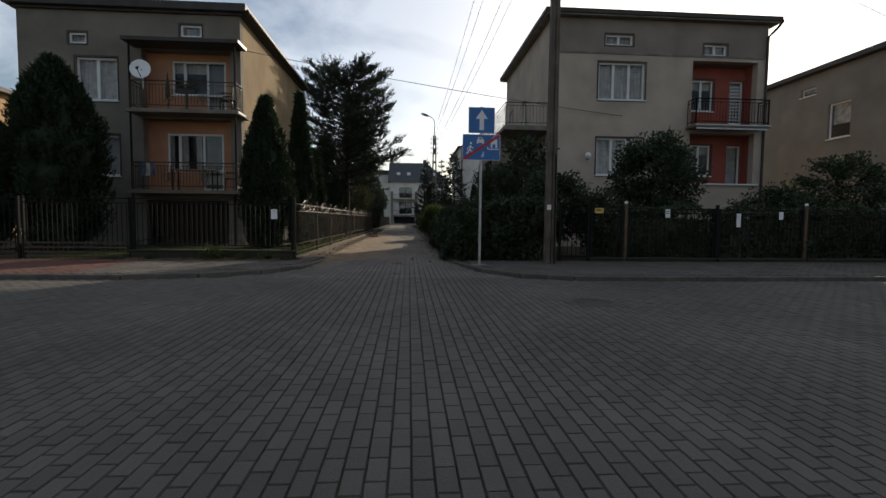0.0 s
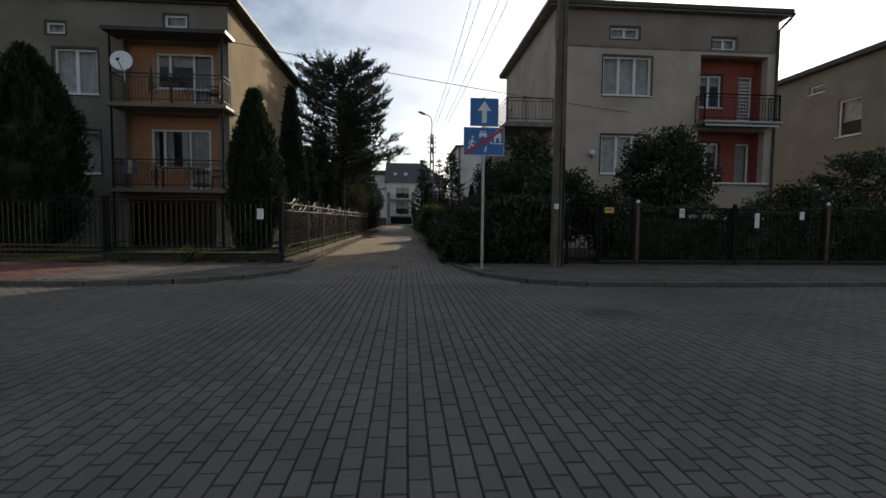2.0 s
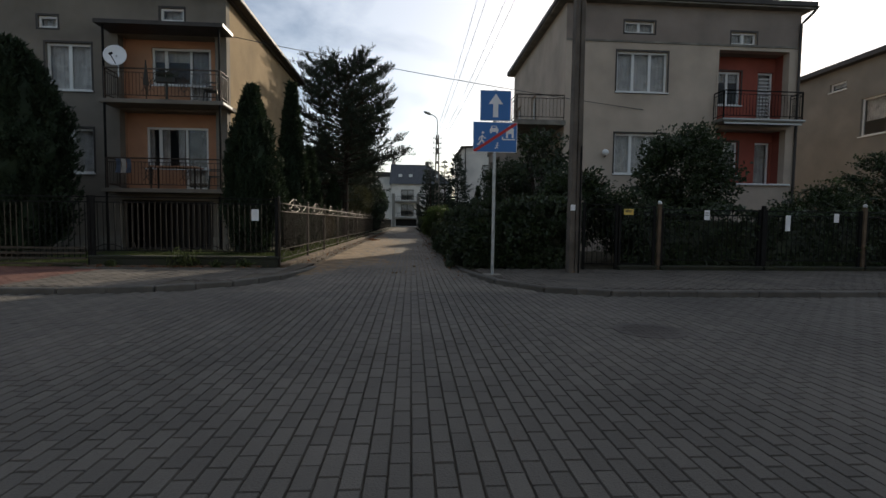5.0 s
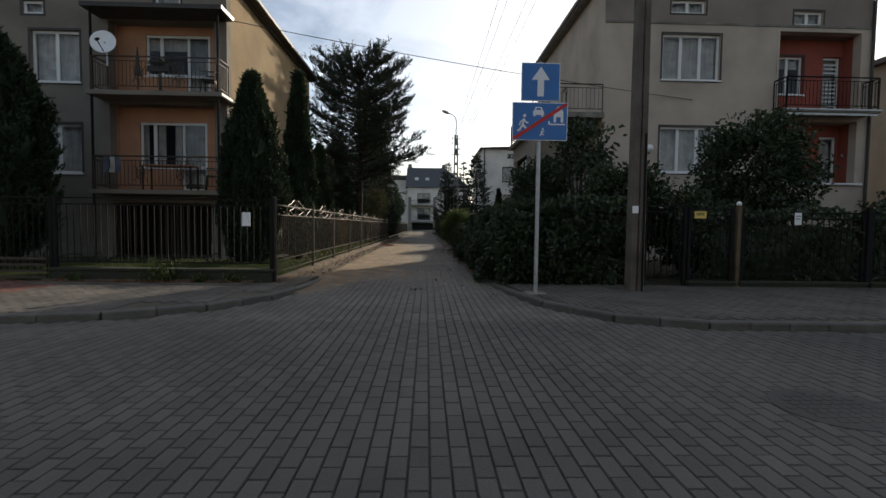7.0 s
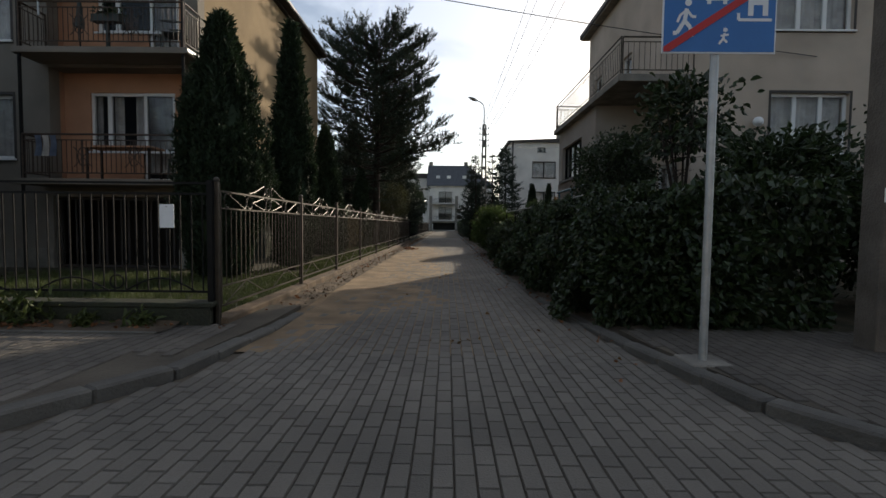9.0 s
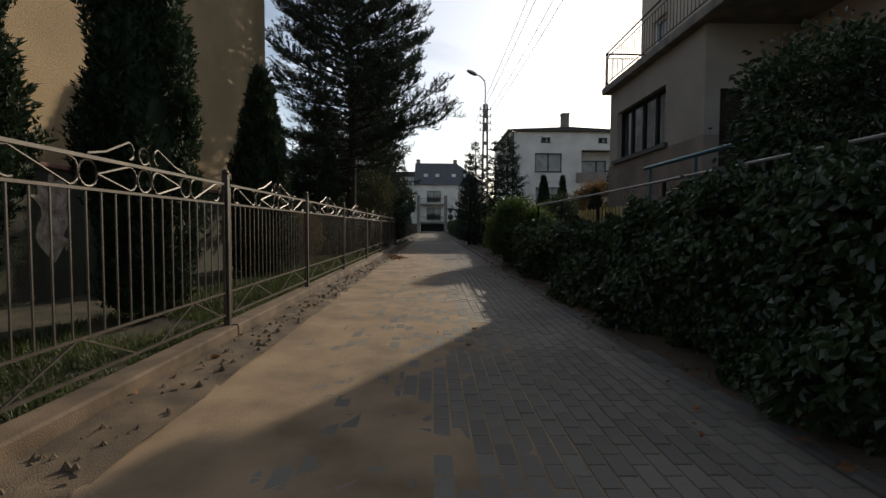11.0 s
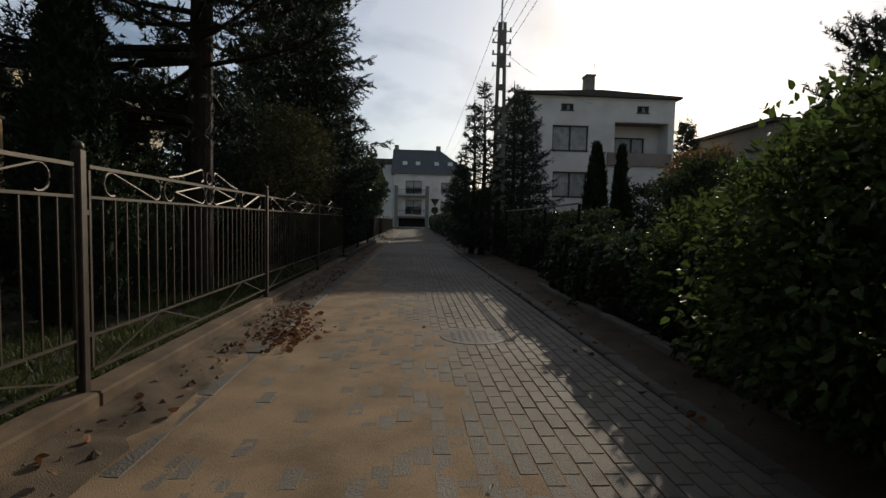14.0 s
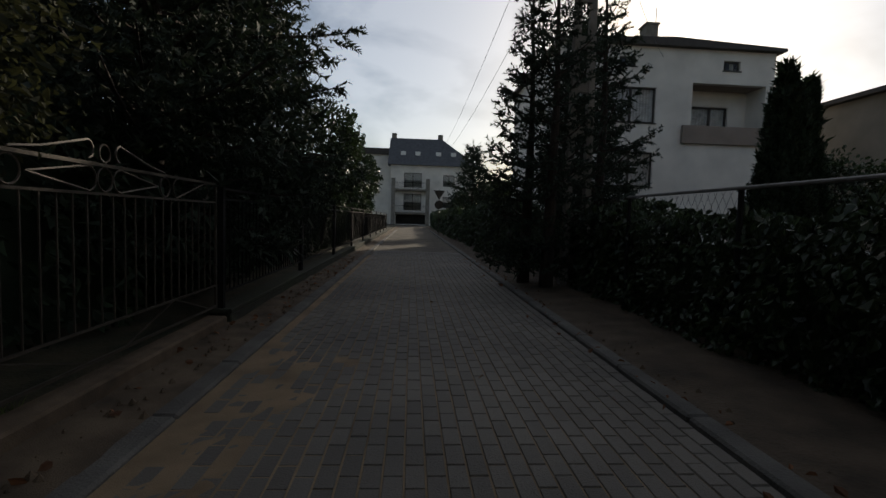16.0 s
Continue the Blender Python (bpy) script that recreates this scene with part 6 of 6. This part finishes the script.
conifer("spruce beside the pale house", 5.0, 46.0, 7.6, 1.9, low=0.8, whorls=16, per=7, shoot=0.22, droop=0.2, density=5, blades=12)
conifer("small spruce far down the lane", 3.6, 62.0, 6.0, 1.8, low=0.8, whorls=14, per=6, shoot=0.3, droop=0.2, density=3, blades=10)
conifer("dark conifer in the far garden", 17.7, 53.6, 8.3, 1.5, low=1, whorls=14, per=6, shoot=0.36, droop=0.2, density=3, blades=10)
shrub("leafy tree leaning over the fence down the lane", -3.2, 47, 3.0, 1.7, 2.2, 2.0, 7000, 0.13, name="tree")
shrub("broad leafy tree down the lane", -4.0, 60, 3.2, 2.0, 3.0, 2.4, 5000, 0.18, name="tree")
for x, y, z, q in ((-10.6, 36.4, 1.65, 1.6), (-13.2, 37.4, 1.75, 1.8), (-8.7, 37.2, 1.7, 1.5), (-7.6, 40.5, 2.7, 2.1), (-7.5, 46.0, 3.8, 2.9)):
    conifer("dense dark spruce in the garden behind the pine", x, y, z * 2.4, q * 1.1, low=0.4, whorls=20, per=8, shoot=0.34, droop=0.25, density=3.5, blades=11)
shrub("loose rounded shrub with drying olive-brown leaves behind the fence", -3.7, 24.1, 0.82, 0.65, 0.85, 0.7, 6000, 0.05, "leaf_dry", clump=0.22)

hedge("dense dark undergrowth beneath the pine behind the fence", -4.9, -3.9, 28.6, 36.0, 1.75, 15000, 0.055, "leaf", bulge=0.5, name="undergrowth")
hedge("ivy-grown hedge with large dark leaves along the lane", 1.85, 2.75, 11.6, 15.2, 1.4, 19000, 0.068, bulge=0.42)
hedge("ivy-grown fence with large dark leaves along the lane", 1.85, 2.8, 14.9, 17.0, 1.33, 15500, 0.07, bulge=0.42)
hedge("lower ivy hedge along the lane fence", 1.85, 2.5, 16.8, 24.5, 1.0, 24000, 0.075, bulge=0.45)
hedge("thin low hedge along the lane fence", 2.15, 2.7, 25.2, 31.2, 0.95, 11000, 0.075)
shrub("ivy bush trailing round the hedge's corner by the kerb", 2.45, 11.55, 0.62, 0.6, 0.5, 0.66, 6500, 0.08, clump=0.3)
shrub("dense ivy filling the corner between hedge and pole", 3.1, 11.5, 0.7, 0.6, 0.5, 0.8, 5000, 0.085, clump=0.3)
shrub("rounded light green bush at the lane's edge", 2.12, 25.0, 1.02, 0.94, 1.0, 0.95, 16500, 0.06, "leaf_light", clump=0.28, stems=7)
shrub("rounded green bush at the lane's edge", 2.5, 27.0, 0.8, 0.6, 0.8, 0.7, 6000, 0.06, "leaf_light", clump=0.25)
hedge("tall dark hedge along the lane further on", 2.3, 3.1, 44, 56, 1.6, 8000, 0.12)
hedge("dark hedge behind the young spruces", 2.75, 3.5, 37.3, 44.2, 1.35, 7000, 0.1)
hedge("dark clipped hedge along the lane", 2.65, 3.4, 31, 37.5, 1.25, 11000, 0.08)
hedge("dark hedge at the far end of the lane", 2.2, 3.2, 56, 92, 1.7, 6000, 0.2)
shrub("leafy lilac growing beside the veranda", 3.95, 16.9, 2.25, 0.95, 0.95, 1.05, 9000, 0.075, name="tree", clump=0.3)
shrub("leafy shrub rising just over the corner hedge", 3.35, 14.1, 1.15, 0.9, 1.2, 0.5, 4500, 0.09)
shrub("small garden tree with a dense crown behind the front fence", 8.3, 13.6, 2.5, 1.4, 1.4, 1.5, 11000, 0.1, name="tree")
shrub("small tree with large leaves overhanging the hedge", 4.6, 15.1, 3.15, 0.8, 1.1, 0.75, 1300, 0.14, name="tree", stems=7, clump=0.45)
shrub("dense garden shrub behind the front fence", 6.4, 12.6, 1.1, 1.0, 0.9, 1.0, 5000, 0.09)
shrub("dense garden shrub behind the front fence", 11.7, 12.8, 1.2, 1.5, 1.0, 1.1, 7000, 0.09)
shrub("garden tree beside the red loggias", 14.6, 13.6, 2.0, 1.7, 1.2, 1.5, 8000, 0.1, name="tree")
shrub("broad garden tree before the grey house", 19.0, 13.5, 2.8, 2.2, 1.6, 2.2, 8000, 0.13, name="tree")
shrub("golden-leaved shrub in the garden", 8.1, 36.0, 2.45, 1.35, 1.2, 1.05, 6000, 0.09, "leaf_gold")
shrub("leafy fruit tree in the garden", 10.6, 33.5, 2.2, 1.9, 1.7, 1.7, 6500, 0.12, name="tree")
shrub("leafy fruit tree behind the garden fence", 4.9, 31.0, 1.6, 0.75, 0.9, 0.9, 5000, 0.08, name="tree")
shrub("tall leafy garden tree beyond the veranda", 8.0, 30.2, 2.5, 1.7, 1.6, 1.8, 7500, 0.12, name="tree")
shrub("leafy garden tree beside the lane", 9.6, 42.0, 1.8, 1.7, 1.7, 1.3, 6000, 0.12, name="tree")
shrub("large leafy garden tree", 13.0, 38.0, 2.8, 2.4, 2.2, 2.1, 7000, 0.15, name="tree")
thuja("small pointed thuja in the garden before the pale house", 6.05, 39.1, 3.95, 0.52, 1800, low=0.02, top=0.25, shoot=0.17)
thuja("slim pointed thuja in the garden before the pale house", 7.43, 40.2, 4.1, 0.42, 1600, low=0.02, top=0.25, shoot=0.17)
hedge("dark dense hedge beside the utility pole", 2.75, 4.4, 11.2, 12.3, 1.55, 5000, 0.1, bulge=0.35)
shrub("dense dark shrub behind the corner hedge", 4.9, 12.9, 1.5, 1.1, 0.9, 1.1, 6000, 0.1)
for k in range(14):
    tagged(shrub("distant leafy tree at the end of the lane", -62 + k * 9 + random.uniform(-2, 2) + (4 if k > 6 else 0), 126 + random.uniform(-4, 6), 4.5, 4.6, 3.5, 3.6, 1500, 0.6, name="tree", clump=1.2), group="distant trees")
for x, y, z, q in ((-7.5, 88, 2.6, 2.3), (-6, 76, 2.4, 2.2), (-9, 68, 3.0, 2.6), (6.5, 84, 2.6, 2.2), (7, 72, 2.6, 2.2)):
    shrub("leafy garden tree behind the fences", x, y, z, q, q, q, 3500, 0.25, name="tree", clump=0.6)
hedge("dark dense hedge grown through the front fence", 5.7, 18.4, 11.15, 12.1, 1.45, 11000, 0.09)
# added hedge, there only to darken the garden beneath the pine
hedge("added dark hedge deepening the shade behind the pine", -7.7, -6.5, 27.4, 36.0, 1.45, 9000, 0.09, "thuja")
# added hedge: its dark foliage stands in for deep shade under the conifers
hedge("added dark hedge standing in for deep shade behind the far lane fence", -4.6, -3.2, 34.5, 60.0, 1.9, 12000, 0.13, "thuja")
thuja("small dark pointed thuja by the garden slat fence", 4.2, 24.9, 2.05, 0.3, 1100, low=0.02, top=0.2, shoot=0.13, foot=0.8)


def pipe_fence(x, y0, y1, z, label):
    """A mesh fence under a top pipe."""
    f = thing("fence", label, "fence", group="pipe-topped garden fences")
    part("top_pipe", tube(bmesh.new(), [(x, y0, z), (x, (y0 + y1) / 2, z - 0.015), (x, y1, z)], 0.018, 8), "pipe_grey", f)
    n = max(2, round((y1 - y0) / 2.4))
    for k in range(n + 1):
        part("post", bar(bmesh.new(), (x + 0.02, y0 + (y1 - y0) * k / n, -0.05), (x + 0.02, y0 + (y1 - y0) * k / n, z), 0.025, 7), "iron_dark", f)
    bm = bmesh.new()
    run = (z - 0.2) * 0.6
    for k in range(int((y1 - y0 - run) / 0.11)):
        y = y0 + k * 0.11
        bar(bm, (x + 0.028, y, 0.15), (x + 0.028, y + run, z - 0.03), 0.0016, 3)
        bar(bm, (x + 0.033, y + run, 0.15), (x + 0.033, y, z - 0.03), 0.0016, 3)
    tagged(part("wire_mesh", bm, "iron_dark", f), kind="stuff")
    return f


pipe_fence(2.45, 13.0, 24.2, 1.65, "ivy-grown wire mesh fence under a pale steel pipe")
pipe_fence(2.6, 31.0, 37.4, 1.55, "wire mesh fence under a pale steel pipe along the lane")
slats = thing("slat_fence", "yellowish wooden slat fence inside the garden", "fence")
part("rail", boxes((3.35, 3.39, 19.2, 23.6, 0.5, 0.56)), "yellow_board", slats)
me = mesh_of("slat", boxes((3.32, 3.346, -0.034, 0.034, 0.1, 1.5)), "yellow_board")
for k in range(24):
    o = new("slat", me)
    o.parent = slats
    o.matrix_basis = pose(0, 19.25 + k * 0.185, random.uniform(-0.02, 0.02))

# weeds along the foot of the front wall
for x, y, r in ((-4.05, 10.75, 0.24), (-3.4, 10.78, 0.1), (-2.85, 10.78, 0.11), (-5.5, 10.78, 0.09)):
    w = thing("weed", "green weeds growing at the foot of the low wall", "weed", (x, y, 0.08), group="weeds by the wall")
    n = int(900 * r)
    p = np.random.normal(size=(n, 3)) * (r * 0.6, r * 0.3, r * 0.4) + (0, 0, r * 0.7)
    p[:, 2] = np.abs(p[:, 2])
    leaves("foliage", p, np.random.normal(size=(n, 3)) + (0, 0, 1), 0.09, "blade", w, aspect=0.3)

# ---- sand, litter and grass ----
edging = thing("edging", "narrow concrete edging and earth strip at the foot of the low wall", "edging", kind="structure")
part("edging_stone", boxes((-6.1, -2.5, 10.47, 10.51, 0.0, 0.112)), "kerb", edging, bevel=0.006)
strip = [(x, y, 0.094 + random.uniform(0, 0.018) + (0.03 if y > 10.8 else 0)) for y in (10.512, 10.6, 10.7, 10.8, 10.885) for x in np.arange(-6.1, -2.45, 0.12)]
nx = len(np.arange(-6.1, -2.45, 0.12))
raw("earth_strip", strip, [(j * nx + i, j * nx + i + 1, (j + 1) * nx + i + 1, (j + 1) * nx + i) for j in range(4) for i in range(nx - 1)], "soil", edging)

verts, faces = [], []
ys = np.arange(10.2, 46, 0.09)
us = np.arange(0, 1.001, 0.028)
for y in ys:
    xa = along(KERB_L, y) - 0.12
    xb = along(KERB_R, y) - 0.15
    fade = min(1, (y - 10.2) / 2.5) * max(0.0, min(1, (36 - y) / 9))
    edge = -0.05 + 0.55 * noise.noise(Vector((0.3, y * 0.22, 2))) - (1 - fade) * 1.6
    for u in us:
        x = xa + (xb - xa) * u
        d = (edge - x) * 0.9 + 0.55 * noise.noise(Vector((x * 0.9, y * 0.5, 7))) + 0.3 * noise.noise(Vector((x * 3.1, y * 2.2, 3)))
        z = 0.0121 + 0.011 * max(-0.75, min(0.0, d)) + 0.0016 * max(0, min(1, d)) + 0.0014 * noise.noise(Vector((x * 6, y * 6, 5))) + random.uniform(-0.0012, 0.0012)
        if u < 0.1:
            z += 0.014 * (1 - u / 0.1) * fade * (0.8 + noise.noise(Vector((x, y * 1.4, 11))))
        verts.append((x, y, z))
w = len(us)
for i in range(len(ys) - 1):
    for j in range(w - 1):
        k = i * w + j
        faces.append((k, k + 1, k + w + 1, k + w))
drift = raw("sand_drift", verts, faces, "drift_sand")
for p in drift.data.polygons:
    p.use_smooth = True
tagged(drift, "pale loose sand drifted over the lane's paving blocks", "sand", kind="stuff")


def litter(label, spots, size, material):
    pts, dirs = [], []
    for x, y, z, sx, sy, n in spots:
        for k in range(n):
            pts.append((random.gauss(x, sx), random.gauss(y, sy), z + abs(random.gauss(0, 0.012))))
            dirs.append((random.gauss(0, 1), random.gauss(0, 1), random.gauss(0, 0.25)))
    ob = leaves("fallen_leaves", pts, dirs, size, material, None, aspect=0.7, fold=0.15)
    return tagged(ob, label, "leaves", kind="stuff")


litter("rust-brown fallen leaves in a small heap by the kerb", [(-1.5, 27.7, 0.035, 0.16, 0.35, 190), (-1.62, 28.6, 0.05, 0.1, 0.3, 60)], 0.06, "dry_leaf")
litter("dry brown leaves scattered along the lane's edges", [(-1.9, y, 0.06, 0.12, 0.8, 14) for y in range(12, 46, 2)] + [(1.5 + 0.03 * max(0, 17 - y), y, 0.03, 0.16, 0.8, 16) for y in range(11, 46, 2)], 0.055, "dry_leaf")
litter("dry leaves gathered at the foot of the low wall", [(-4.3, 10.68, 0.115, 0.9, 0.07, 150)], 0.05, "dry_leaf")
litter("a few leaves lying on the open paving", [(0.2, y, 0.02, 0.8, 1.2, 3) for y in range(10, 40, 3)] + [(0.3, 10.6, 0.02, 0.06, 0.06, 5)], 0.05, "leaf_gold")

# stones and clods on the verges
verts, faces = [], []
for k in range(900):
    left = k % 3 != 0
    y = random.uniform(11.6, 44)
    x = random.uniform(-2.08, -1.7) if left else random.uniform(1.65, 2.3) + 0.03 * max(0, 17 - y)
    s = random.choice((0.012, 0.016, 0.02, 0.03))
    c = Vector((x, y, 0.03 + 0.02 * (left) + s * 0.2))
    n0 = len(verts)
    for a in range(5):
        q = a * math.tau / 5 + random.uniform(-0.4, 0.4)
        r = s * random.uniform(0.7, 1.3)
        verts.append((c.x + r * math.cos(q), c.y + r * math.sin(q), c.z - s * 0.5))
    verts.append((c.x, c.y, c.z + s * random.uniform(0.4, 0.9)))
    faces += [(n0 + a, n0 + (a + 1) % 5, n0 + 5) for a in range(5)]
tagged(raw("clods", verts, faces, "sand"), "small stones and dry clods on the sandy verges", "stones", kind="stuff")


def grass_patch(label, x0, x1, y0, y1, n, h=0.1):
    pts = np.stack((np.random.uniform(x0, x1, n), np.random.uniform(y0, y1, n), np.full(n, 0.055)), 1)
    keep = np.array([noise.noise(Vector((p[0] * 0.8, p[1] * 0.8, 4))) > -0.4 for p in pts])
    pts = pts[keep]
    dirs = np.zeros_like(pts) + (0, 0, 1)
    ob = tufts("grass", pts, dirs, h, "blade", None, "", blades=4, width=0.05, spread=0.45)
    return tagged(ob, label, "grass", kind="stuff")


grass_patch("short uneven grass behind the corner fence", -8.5, -2.35, 11.15, 16.0, 12000)
grass_patch("short uneven grass behind the lane fence", -3.9, -2.32, 16.0, 34.0, 12000)

# low pale base under the garden fence
kerb_base = thing("low_wall", "low pale concrete wall under the garden fence", "low wall")
for k in range(3):
    part("wall_slab", boxes((2.02, 2.14, 25.4 + k * 2.0, 27.39 + k * 2.0, -0.05, 0.11 + 0.008 * (k % 2))), "concrete", kerb_base, bevel=0.01)

# ---- single paving blocks of the lane's near stretch ----
block = bpy.data.meshes.new("paving_block")
block.from_pydata(paver_verts(0, 0, 0, 0.0475, 0.0975), [], PF)
block.materials.append(M["paver"])
row = 0
x = -2.6
while x < 2.8:
    y = 8.0 + (0.1 if row % 2 else 0)
    while y < 17:
        if NEAR(x, y) and on_lane(x, y):
            o = new("paving_block", block)
            o.parent = road
            o.matrix_basis = pose(x, y, 0.012 + random.uniform(-0.002, 0.002))
        y += 0.2
    x += 0.1
    row += 1
